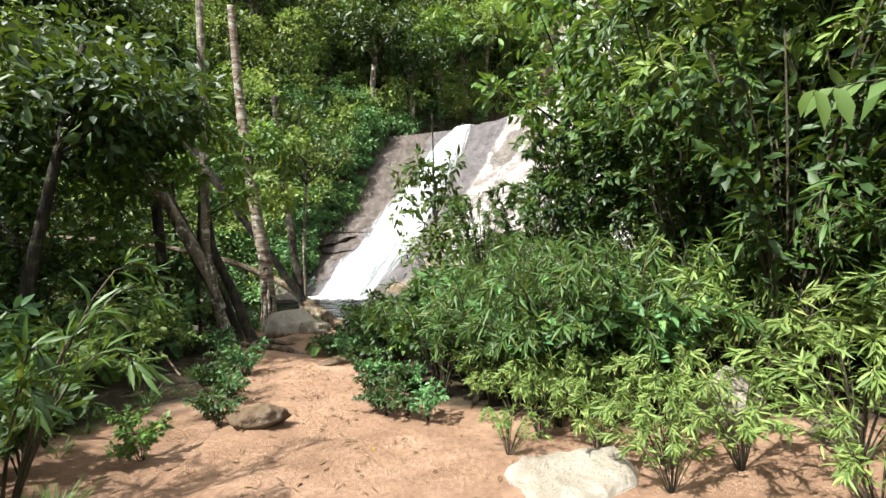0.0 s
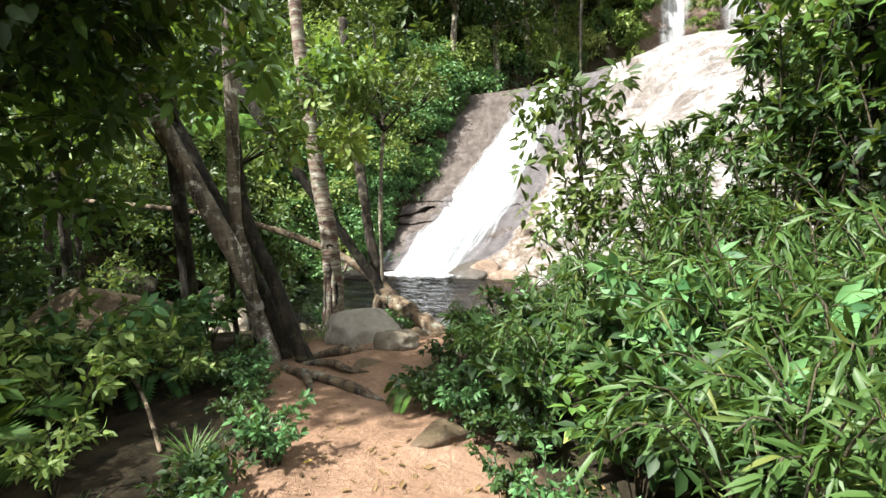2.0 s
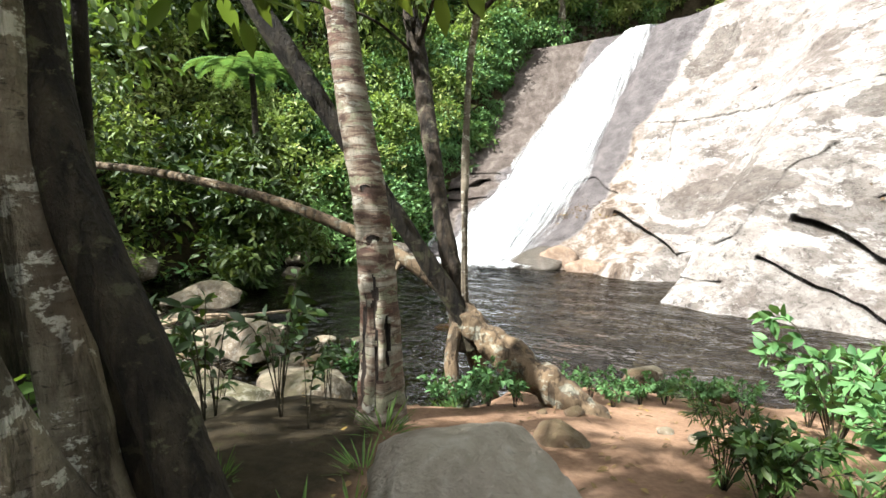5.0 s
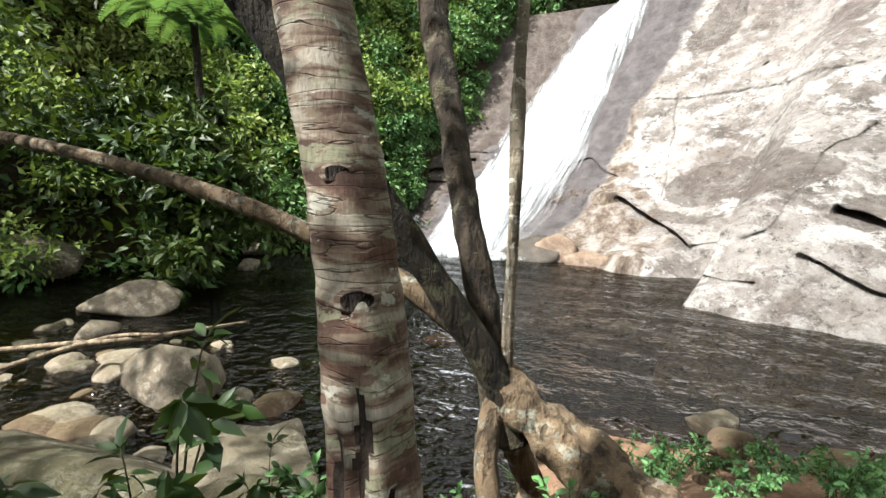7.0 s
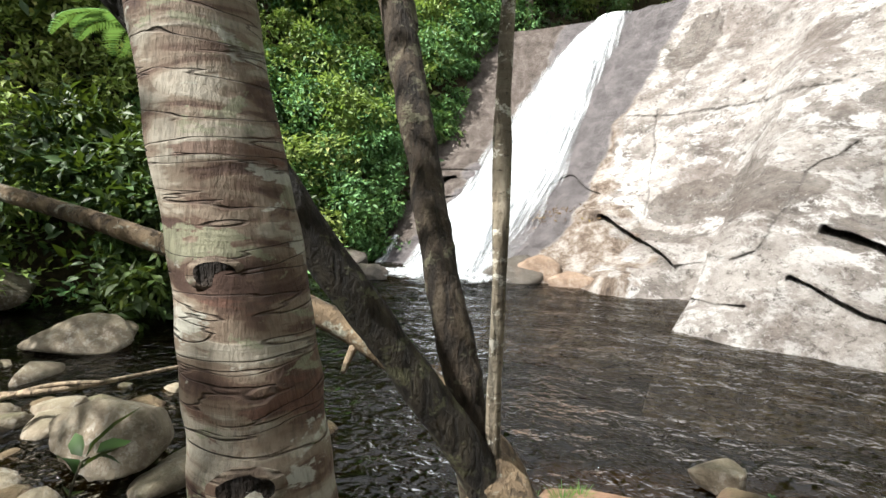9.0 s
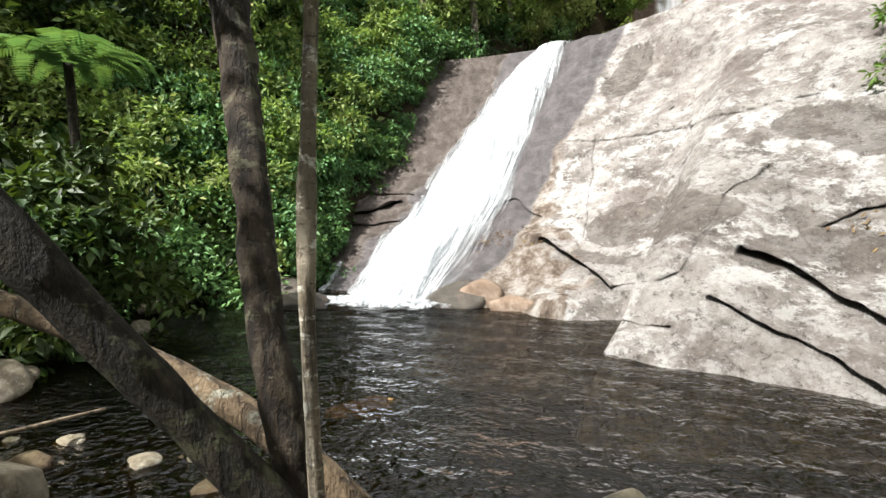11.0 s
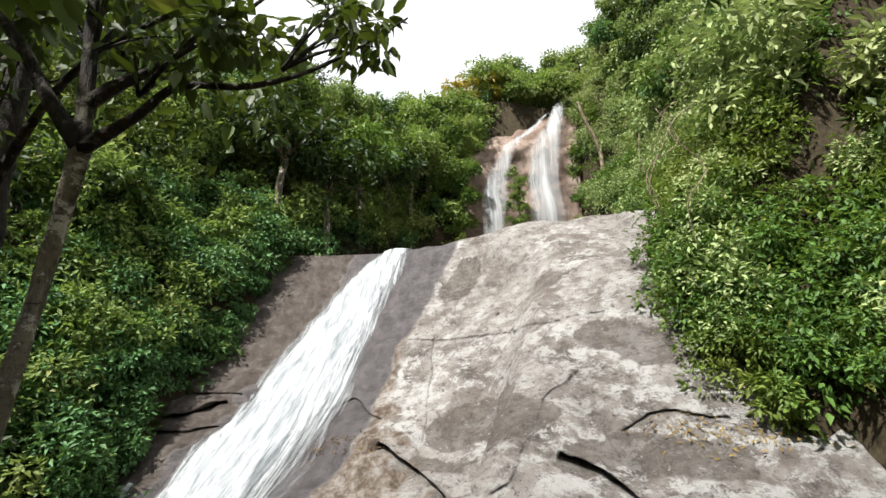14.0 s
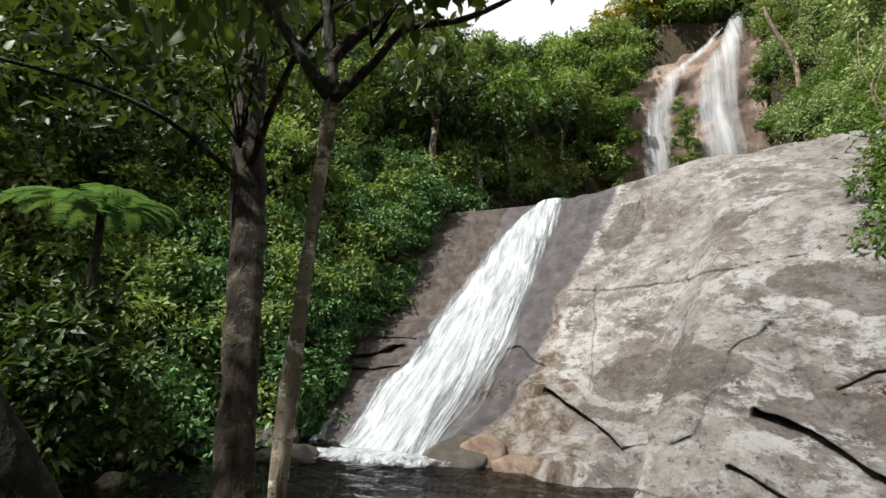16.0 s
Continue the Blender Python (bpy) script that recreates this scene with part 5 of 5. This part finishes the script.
# ---- undergrowth along the path ----
def leafy_plant(name, label, height, spread, stems, leaves, size, aspect, mat, seed, droop=0.2, fine=True, up=0.6, narrow=False):
    """A shrub of arching stems with leaves set along their upper parts."""
    t = thing(name, pose(0, 0, 0), label, "shrub" if name != "fern" else "fern", name + " undergrowth")
    rows, P, D = [], [], []
    for k in range(stems):
        a = rng.uniform(0, 2 * math.pi)
        out = spread * rng.uniform(.25, 1.0)
        h = height * rng.uniform(.55, 1.0)
        c = spline([(0, 0, -.05), (math.cos(a) * out * .3, math.sin(a) * out * .3, h * .55), (math.cos(a) * out * .7, math.sin(a) * out * .7, h * .92), (math.cos(a) * out, math.sin(a) * out, h * (.85 if narrow else .95))], 12)
        rows.append([(*q, .003 + .0035 * height * (1 - i / 11)) for i, q in enumerate(c)][::2])
        m = leaves // stems
        s = rng.uniform(.22, 1.0, m) ** .8 * 10.9
        i = s.astype(int)
        p = c[i] + (c[np.minimum(i + 1, 11)] - c[i]) * (s - i)[:, None]
        tang = unit(c[np.minimum(i + 1, 11)] - c[i])
        d = unit(rng.normal(size=(m, 3)) * .75 + tang * (.9 if narrow else .5) + np.array([math.cos(a), math.sin(a), 0]) * .4 + np.array([0, 0, -.15]))
        P.append(p + d * .015), D.append(d)
    P, D = np.vstack(P), np.vstack(D)
    N = unit(np.array([0, 0, up]) + .45 * rng.normal(size=P.shape))
    L = size * rng.uniform(.55, 1.25, len(P))
    put("stalk", tubes("stalk", rows, STEM, 8, 5), t, kind="stuff")
    put("foliage", leaf_mesh("foliage", P, D, N, L, L * aspect, mat, fine, droop), t)
    return t


def fern(name, label, fronds, length, mat):
    t = thing(name, pose(0, 0, 0), label, "fern", "ferns")
    rows, P, D, N, L = [], [], [], [], []
    for k in range(fronds):
        a = 2 * math.pi * k / fronds + rng.uniform(-.3, .3)
        l = length * rng.uniform(.7, 1.1)
        u = np.array([math.cos(a), math.sin(a), 0])
        c = spline([(0, 0, 0), tuple(u * l * .35 + np.array([0, 0, l * .45])), tuple(u * l * .75 + np.array([0, 0, l * .5])), tuple(u * l + np.array([0, 0, l * .22]))], 26)
        rows.append([(*q, .008 * (1.1 - i / 26)) for i, q in enumerate(c)][::5])
        side = np.array([-u[1], u[0], 0])
        for i in range(4, 26):
            tang = unit(c[min(i + 1, 25)] - c[i - 1])
            w = l * .26 * math.sin(math.pi * (i - 2) / 25) ** .7 + .02
            for sgn in (-1, 1):
                P.append(c[i]), D.append(side * sgn + tang * .45), N.append(np.cross(tang, side) * -1 + np.array([0, 0, .6])), L.append(w)
    put("stalk", tubes("stalk", rows, STEM, 8, 5), t, kind="stuff")
    L = np.array(L)
    put("foliage", leaf_mesh("foliage", np.array(P), np.array(D), np.array(N), L, np.minimum(L * .3, .045), mat, True, .15), t)
    return t


def grass(label, blades, h, mat):
    t = thing("grass_tuft", pose(0, 0, 0), label, "grass", "grass tufts")
    a = rng.uniform(0, 2 * math.pi, blades)
    P = np.stack([np.cos(a), np.sin(a), 0 * a], 1) * (rng.random(blades) * .12)[:, None]
    D = np.stack([np.cos(a) * .55, np.sin(a) * .55, 0.6 + rng.random(blades)], 1)
    N = np.stack([np.cos(a) * -1, np.sin(a) * -1, 0 * a + .5], 1)
    put("foliage", leaf_mesh("foliage", P, D, N, h * rng.uniform(.5, 1.2, blades), .014, mat, True, .35), t)
    return t


broad = [leafy_plant("shrub", "low broad-leaved shrub with pale green leaves", .75, .5, 14, 340, .115, .5, LEAF, 1),
         leafy_plant("shrub", "low broad-leaved shrub with dark green leaves", .85, .55, 14, 340, .12, .48, LEAF_DARK, 2),
         leafy_plant("shrub", "low shrub with pale sunlit leaves", .7, .5, 16, 380, .1, .42, LEAF_PALE, 3),
         leafy_plant("shrub", "low shrub with cool green leaves", .9, .6, 14, 360, .115, .45, LEAF_BLUE, 4)]
cane = [leafy_plant("cane_shrub", "arching cane with narrow green leaves", 1.3, .8, 18, 760, .12, .16, LEAF_MID, 5, .3, narrow=True),
        leafy_plant("cane_shrub", "arching cane with narrow leaves paled by painted sunlight", 1.1, .8, 18, 900, .115, .17, LEAF_PALE, 6, .3, narrow=True)]
tall = [leafy_plant("tall_shrub", "tall dense shrub with hanging narrow leaves", 4.2, 1.5, 30, 3000, .16, .22, LEAF_MID, 7, .3, narrow=True),
        leafy_plant("tall_shrub", "tall dark shrub with broad leaves", 3.8, 1.4, 28, 2600, .15, .42, LEAF_DARK, 8, .25),
        leafy_plant("tall_shrub", "tall shrub with pale hanging leaves", 4.6, 1.6, 30, 2800, .165, .24, LEAF_PALE, 9, .35, narrow=True)]
ferns = [fern("fern", "green fern with arching fronds", 9, .75, LEAF_BLUE), fern("fern", "dark fern with arching fronds", 8, .6, LEAF)]
tufts = [grass("tuft of thin green grass", 45, .3, LEAF), grass("tuft of short green grass", 40, .22, LEAF)]
used = set()


def plant(proto, x, y, size=1.0, turn=None, sink=0.03):
    m = pose(x, y, gz(x, y) - sink, rng.uniform(-6, 6), rng.uniform(-6, 6), rng.uniform(0, 360) if turn is None else turn)
    m = m @ Matrix.Scale(size, 4)
    if proto.name not in used:
        used.add(proto.name)
        proto.matrix_basis = m
        return proto
    ob = copy_thing(proto, pose(0, 0, 0))
    ob.matrix_basis = m
    return ob


def path_gap(x, y):
    return abs(x - float(path_centre(np.array([y]))[0]))


# low growth to the right of the path, down to the shore
for i in range(230):
    x, y = rng.uniform(-.6, 6.5), rng.uniform(-.2, 8.6)
    gap = x - float(path_centre(np.array([y]))[0])
    if gap < 1.25 + .35 * (y > 4) + .35 * (y > 6) or (y > 7.2 and x > 4) or (y > 6.4 and x < 1.7) or (y < 1.2 and x < 5):
        continue
    size = min(1.25, .55 + .25 * gap) * (.75 if y > 5 else 1)
    plant(rng.choice(np.array([0, 1, 2, 3, 4, 5], dtype=int)) < 4 and broad[(1, 1, 3, 0)[int(rng.integers(4))]] or cane[0], x, y, size)
# sunny canes beside the path; the nearer ones have sunlight put into their leaf colour
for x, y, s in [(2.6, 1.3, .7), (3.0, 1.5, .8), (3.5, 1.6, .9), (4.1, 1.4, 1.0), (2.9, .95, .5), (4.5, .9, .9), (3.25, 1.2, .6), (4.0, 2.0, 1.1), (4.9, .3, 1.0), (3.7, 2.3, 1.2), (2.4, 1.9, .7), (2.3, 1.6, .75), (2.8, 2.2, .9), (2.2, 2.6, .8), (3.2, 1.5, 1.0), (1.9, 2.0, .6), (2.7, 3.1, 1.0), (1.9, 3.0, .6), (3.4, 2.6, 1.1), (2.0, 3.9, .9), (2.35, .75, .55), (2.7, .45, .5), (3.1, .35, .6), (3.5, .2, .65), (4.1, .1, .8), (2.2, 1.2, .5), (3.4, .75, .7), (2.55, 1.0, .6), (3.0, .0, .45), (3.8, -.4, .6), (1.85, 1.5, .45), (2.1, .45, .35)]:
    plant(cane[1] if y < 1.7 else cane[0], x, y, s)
# low growth that crowds the edges of the trodden strip
for i in range(44):
    y = rng.uniform(1.0, 3.7)
    side = -1 if i % 2 else 1
    x = float(path_centre(np.array([y]))[0]) + side * rng.uniform(.62, 1.15)
    plant(broad[(1, 1, 3)[i % 3]], x, y, rng.uniform(.3, .5))
# tall growth on the right
for i in range(26):
    x, y = rng.uniform(3.9, 8.5), rng.uniform(-2.5, 6.6)
    if x < 4.3 + .9 * abs(y - 1) * (y < 1):
        continue
    plant(tall[int(rng.integers(3))], x, y, rng.uniform(.8, 1.2))
for x, y, s, k in [(3.6, 4.4, .85, 1), (3.1, 5.6, .95, 0), (2.7, 6.2, .7, 1), (2.3, 6.5, .5, 0), (3.9, 5.9, 1.05, 1), (-6.9, 5.6, .6, 1), (-7.8, 6.0, .7, 1), (-8.6, 5.4, 1.0, 1), (-9.8, 7.2, .7, 1), (4.3, 2.4, .9, 1), (4.4, 1.2, .9, 1), (5.6, -.6, 1, 1), (4.6, 3.6, .95, 1), (2.1, 4.5, .6, 0)]:
    plant(tall[k], x, y, s)
# growth that closes the path behind
for i in range(34):
    x, y = rng.uniform(-9, 12), rng.uniform(-14, -7)
    plant(tall[int(rng.integers(3))], x, y, rng.uniform(.8, 1.2))
for i in range(16):
    plant(tall[int(rng.integers(3))], (-8.5 if i % 2 else 9.5) + rng.uniform(-1.5, 1.5), rng.uniform(-7, 3), rng.uniform(.8, 1.2))
# left of the path
for i in range(150):
    x, y = rng.uniform(-6.5, .3), rng.uniform(-2.2, 6.0)
    gap = float(path_centre(np.array([y]))[0]) - x
    if gap < 1.2 + .5 * (y < 1.2) or (y > 3.2 and x > -2.3) or (x < -2.9 and y > 2.2) or y > 4.7:
        continue
    size = min(1.1, .5 + .22 * gap)
    k = rng.random()
    plant(ferns[int(rng.integers(2))] if k < .14 and y > 1.5 else broad[(1, 0, 3, 2)[int(rng.integers(0, 4))]], x, y, size)
for x, y, s in [(-2.45, 3.35, .7), (-3.3, 3.5, .8), (-3.3, 4.9, .5)]:
    plant(ferns[0], x, y, s)
for x, y, s, k in [(-3.4, 2.4, .55, 1), (-2.5, -.6, .5, 1), (-4.4, 1.0, .8, 1), (-4.8, 2.5, .85, 1), (-5.6, 0, 1.0, 1), (-6.2, 3, 1, 0), (-4.2, -.8, .7, 1), (-6.5, 1.4, 1.1, 0), (-7.5, 4.5, 1, 2)]:
    plant(tall[k], x, y, s)
# low growth between the path and the shore
for i in range(54):
    x, y = rng.uniform(-.15, 1.9), rng.uniform(3.2, 5.9)
    plant((broad[3], broad[1], cane[0], broad[1], ferns[1])[i % 5], x, y, rng.uniform(.4, .62) + .12 * max(x, 0))
# weeds on the stony bank
weed = leafy_plant("weed", "slender dark-leaved weed on the stony bank", 1.25, .3, 3, 40, .16, .4, LEAF_DARK, 11, .3)
for x, y, s in [(-3.2, 6.5, 1.0), (-3.75, 6.3, .8), (-2.75, 5.9, .7), (-3.4, 6.0, .75), (-2.75, 6.45, .5), (-3.0, 6.2, .65), (-4.3, 6.0, .9), (-2.5, 6.75, .45), (-3.1, 5.6, .8), (-3.6, 5.7, .85), (-4.0, 6.6, .7), (-2.45, 5.75, .5), (-2.85, 6.7, .55)]:
    plant(weed, x, y, s)
plant(cane[0], -.45, -.65, 1.25)
for x, y, s in [(3.95, .95, 1.1), (4.6, 1.3, 1.3), (4.2, 1.8, 1.3), (5.1, .8, 1.4), (5.4, .2, 1.3)]:
    plant(cane[1 if x < 4.3 else 0], x, y, s)
for i in range(34):
    x, y = rng.uniform(-1.6, .4), rng.uniform(-.9, 1.8)
    if path_gap(x, y) > .95:
        plant((tufts[0], tufts[1], broad[0])[i % 3], x, y, rng.uniform(.4, .75) * (.6 if i % 3 == 2 else 1))
# grass and seedlings at the edges of the path and on the shore
for i in range(60):
    y = rng.uniform(1.5, 9.6)
    x = float(path_centre(np.array([y]))[0]) + rng.choice([-1, 1]) * rng.uniform(.75, 1.5) * (1 + .5 * (y > 6))
    plant(tufts[int(rng.integers(2))], x, y, rng.uniform(.3, .75))
for x, y, s in [(.5, 8.6, .5), (.9, 8.9, .5), (1.3, 8.4, .6), (.2, 9.3, .35), (-1.55, 7.0, .5), (-1.35, 7.15, .4), (-1.7, 6.9, .4), (1.7, 8.9, .6), (2.3, 8.6, .7), (-2.6, 6.7, .6), (-2.0, 7.2, .5), (.95, 7.2, 1.1), (1.5, 7.6, .8), (2.2, 7.7, .9), (-1.1, 8.5, .4), (-.7, 8.6, .45), (-.4, 8.8, .35), (.1, 8.8, .45), (-.9, 8.2, .4), (.35, 8.5, .5), (-.2, 8.4, .4), (-.5, 8.0, .35)]:
    plant(broad[3], x, y, s)


# ---- canopy of the trees by the path ----
def canopy(parent, cx, cy, cz, rx, ry, rz, clumps, per, size, mat, base):
    me, C = tree_crown(cx, cy, cz, rx, ry, rz, clumps, per, size, mat, "foliage", True)
    put("foliage", me, parent)
    for rows in branch_set(base, C[:7], .008):
        put("twig", tubes("twig", [rows], BARK_DARK, 8, 5), parent)


canopy(left, -3.4, 3.6, 5.2, 1.9, 1.5, 1.0, 22, 45, .16, LEAF_DARK, (-2.6, 4.0, 3.8))
canopy(left, -1.75, 4.9, 3.75, .75, .5, .32, 14, 40, .13, LEAF, (-2.2, 4.3, 3.4))
canopy(dark_post, -4.2, 4.6, 4.6, 1.6, 1.3, 1.0, 18, 45, .16, LEAF, (-3.4, 4.8, 3.5))
canopy(banded, -2.4, 6.8, 4.9, .9, .6, .6, 30, 34, .13, LEAF, (-2.7, 6.7, 4.4))
canopy(multi, -3.2, 8.2, 5.7, 2.2, 1.4, .8, 26, 50, .14, LEAF_DARK, (-2.9, 8.6, 5))
canopy(multi, -1.35, 7.4, 4.55, .35, .25, .16, 9, 26, .08, LEAF_DARK, (-1.6, 7.45, 4.4))
canopy(multi, -.85, 7.4, 4.8, .3, .2, .2, 9, 20, .08, LEAF_DARK, (-1.1, 7.4, 4.55))
canopy(multi, -1.8, 7.5, 4.95, .5, .3, .2, 9, 22, .09, LEAF_DARK, (-1.8, 7.5, 4.6))
canopy(multi, -2.6, 7.8, 4.8, .6, .4, .3, 12, 26, .1, LEAF_DARK, (-2.6, 8.2, 4.3))
canopy(sapling, 1.15, 5.7, 3.6, .75, .55, 1.0, 34, 22, .15, LEAF_DARK, (1.22, 5.75, 3.2))
canopy(sapling, 1.3, 5.7, 2.7, .8, .5, .5, 26, 20, .13, LEAF_MID, (1.28, 5.75, 2.3))


def path_tree(x, y, h, r, mat, seed, label, low=.62):
    t = thing("tree", pose(x, y, gz(x, y) - .1), label, "tree")
    trunk_part("trunk", [(0, 0, -.2, .11), (.05, 0, h * .3, .085), (-.08, .05, h * .6, .07), (0, 0, h, .03)], BARK_DARK, t, 30, 12, 0.07, seed)
    me, C = tree_crown(0, 0, h * low, r, r, h * .27, 34, 60, .18, mat, "foliage", True)
    put("foliage", me, t)
    put("limb", tubes("limb", branch_set((0, 0, h * .4), C[:10], .025), BARK_DARK, 8, 5), t, kind="stuff")


path_tree(-4.4, 2.2, 5.2, 1.5, LEAF_DARK, 22, "dark leafy tree beside the path")
path_tree(-5.6, -.6, 6.5, 2.0, LEAF_DARK, 23, "leafy tree behind the undergrowth")
path_tree(-7.4, 6.6, 8, 2.0, LEAF, 30, "tall dark leafy tree near the stream")
path_tree(-7.0, 4.0, 6.5, 2.0, LEAF_PALE, 24, "light green leafy tree by the stream")
# two trees added so that their shadow falls on the left bank
path_tree(-11.2, 9.2, 8.5, 2.3, LEAF_DARK, 34, "tall dark tree added to shade the left bank")
path_tree(-13.2, 11.6, 9, 2.5, LEAF_DARK, 35, "tall dark tree added to shade the left bank")
path_tree(5.6, 2.2, 6.5, 1.7, LEAF, 25, "tall leafy tree above the shrubs")
path_tree(7.2, -1.2, 7, 2.2, LEAF_DARK, 26, "tall dark tree above the shrubs")
path_tree(4.6, 4.6, 5.8, 1.6, LEAF, 27, "leafy tree above the shrubs")
path_tree(3.7, 5.3, 7.6, 1.5, LEAF, 29, "tall slender leafy tree above the shrubs")
path_tree(6.5, 5.5, 7, 2.0, LEAF_PALE, 28, "tall pale-leaved tree above the shrubs")

# out of view, added to keep the sun off the left crowns
path_tree(-8.5, -3.2, 11, 2.6, LEAF_DARK, 38, "unseen tall tree added to shade the crowns left of the path")
path_tree(-6.9, -5.0, 11, 2.4, LEAF_DARK, 39, "unseen tall tree added to shade the crowns left of the path")

over = thing("tree", pose(0, 0, 0), "dark dense tree leaning over the path", "tree")
trunk_part("trunk", [(-3.0, 1.9, 1.2, .09), (-2.95, 2.0, 2.4, .07), (-2.7, 2.1, 3.6, .055), (-2.3, 2.2, 5.2, .03)], BARK_DARK, over, 30, 12, 0.07, 31)
canopy(over, -1.75, 3.0, 4.2, .8, .6, .45, 18, 36, .13, LEAF, (-2.5, 2.2, 4.2))
canopy(over, -2.0, 2.3, 4.6, 1.0, .7, .55, 44, 40, .15, LEAF_DARK, (-2.6, 2.1, 4.0))
canopy(over, -2.9, 3.0, 4.5, .9, .8, .9, 34, 44, .15, LEAF_DARK, (-2.6, 2.1, 4.0))
canopy(over, -3.4, 3.2, 3.5, 1.0, .8, 1.1, 26, 40, .14, LEAF, (-2.8, 2.1, 3.3))
canopy(over, -3.9, 2.2, 3.6, .9, .8, 1.2, 26, 42, .14, LEAF_MID, (-2.9, 2.0, 3.0))


def big_leaf_branch():
    """An arching stem with large pale leaves."""
    t = thing("leafy_branch", pose(0, 0, 0), "arching branch with large pale green leaves", "branch")
    c = spline([(5.2, .1, gz(5.2, .1) - .1), (4.8, 0, 2.9), (4.3, -.15, 3.75), (3.55, -.3, 3.75)], 16)
    put("stalk", tubes("stalk", [[(*q, .012 - .0006 * i) for i, q in enumerate(c)][::2]], STEM, 16, 6), t)
    for i in range(5, 16):
        for sgn in (-1, 1):
            D = np.array([[-.5 + .5 * rng.normal(), -.5 * sgn, -.3 - .7 * rng.random()]])
            put("leaf", leaf_mesh("leaf", c[i:i + 1], D, np.array([[-.25 + .4 * rng.normal(), -.5, .6 + .5 * rng.random()]]), .19 * rng.uniform(.7, 1.2), .085, LEAF_MID, True, .25), t)


big_leaf_branch()


def tree_fern(x, y, top, label):
    t = thing("tree_fern", pose(x, y, gz(x, y) - .3), label, "tree fern")
    h = top - gz(x, y)
    trunk_part("trunk", [(0, 0, 0, .12), (.1, 0, h * .5, .09), (.05, .05, h, .08)], BARK_DARK, t, 20, 10, 0.12, 33)
    for k in range(13):
        a = 2 * math.pi * k / 13 + rng.uniform(-.2, .2)
        l = rng.uniform(1.2, 1.75)
        u = np.array([math.cos(a), math.sin(a), 0])
        o = np.array([.05, .05, h])
        c = spline([tuple(o), tuple(o + u * l * .4 + np.array([0, 0, l * .2])), tuple(o + u * l * .8 + np.array([0, 0, l * .12])), tuple(o + u * l + np.array([0, 0, -l * .1]))], 30)
        side = np.array([-u[1], u[0], 0])
        P = np.repeat(c[2:], 2, 0)
        D = np.array([side * s + u * .35 for _ in range(28) for s in (-1, 1)])
        w = np.repeat(.42 * np.sin(np.linspace(.25, 1, 28) * math.pi) ** .6 + .05, 2)
        put("frond", leaf_mesh("frond", P, D, np.array([[0, 0, 1.0]]).repeat(len(P), 0), w, .075, LEAF_BLUE, False, .2), t)


bushy("bank_shrubs", np.column_stack([rng.uniform(-11.5, -8, 26), rng.uniform(12.8, 15.5, 26), rng.uniform(.2, 3.6, 26)]), .6, 1.1, 44, .24, LEAF_DARK, "dark green shrubs above the far bank", 0.1)
tree_fern(-9.4, 14.2, 5.9, "tree fern with a wide crown of pale fronds on the bank")
for x, y in [(10.9, 20.9), (9.6, 18.6), (13.2, 23.4), (10.4, 19.6), (9.2, 16.9), (12.4, 21.4)]:
    z = gz(x, y) + rng.uniform(3.5, 6)
    w = rng.uniform(-.7, .7, 5)
    rows = [(x - .2 + w[0], y - .2, z, .016), (x - .4 + w[1], y - .4, z - 1.3, .018), (x - .5 + w[2], y - .5, z - 2.4, .016), (x - .6 + w[3], y - .6, z - 3.6, .016), (x - .5 + w[4], y - .5, z - 5, .012)]
    put("vine", tubes("vine", [rows], BARK_LOG, 14, 6), label="bare pale vine hanging down the bank", category="vine", group="hanging vines")
for cx, cv, spread in [(3.25, .26, .3), (7.85, .25, .45)]:
    n = 170
    s, v = cx + rng.normal(size=n) * spread, cv + rng.normal(size=n) * .016
    P = face_surface(s, v) + OUT * .05
    put("dry_leaves", leaf_mesh("dry_leaves", P, rng.normal(size=(n, 3)), OUT * 1.5 + .4 * rng.normal(size=(n, 3)), .13, .045, LITTER, True, .2), label="rust-brown dead leaves lodged on the rock", category="leaf litter", kind="stuff")
for x, y, s in [(-2.45, 2.75, 1.1), (-2.9, 2.95, 1.2), (-2.1, 2.35, .9), (-2.25, 3.0, 1.0), (-1.95, 3.2, .6), (-2.6, 2.2, 1.1), (-3.2, 2.5, 1.2), (-1.7, 1.9, .6)]:
    plant(broad[2], x, y, s)

# ---- leaf litter ----
n = 900
y = rng.uniform(-2, 9.2, n)
x = path_centre(y) + rng.normal(size=n) * (.8 + .5 * (y > 6))
P = np.column_stack([x, y, ground_z(x, y) + .012])
D = rng.normal(size=(n, 3)) * np.array([1, 1, .12])
put("leaf_litter", leaf_mesh("leaf_litter", P, D, np.array([0, 0, 1]) + .25 * rng.normal(size=(n, 3)), rng.uniform(.03, .085, n), rng.uniform(.012, .03, n), LITTER, True, .1), label="dry fallen leaves scattered on the path", category="leaf litter", kind="stuff")
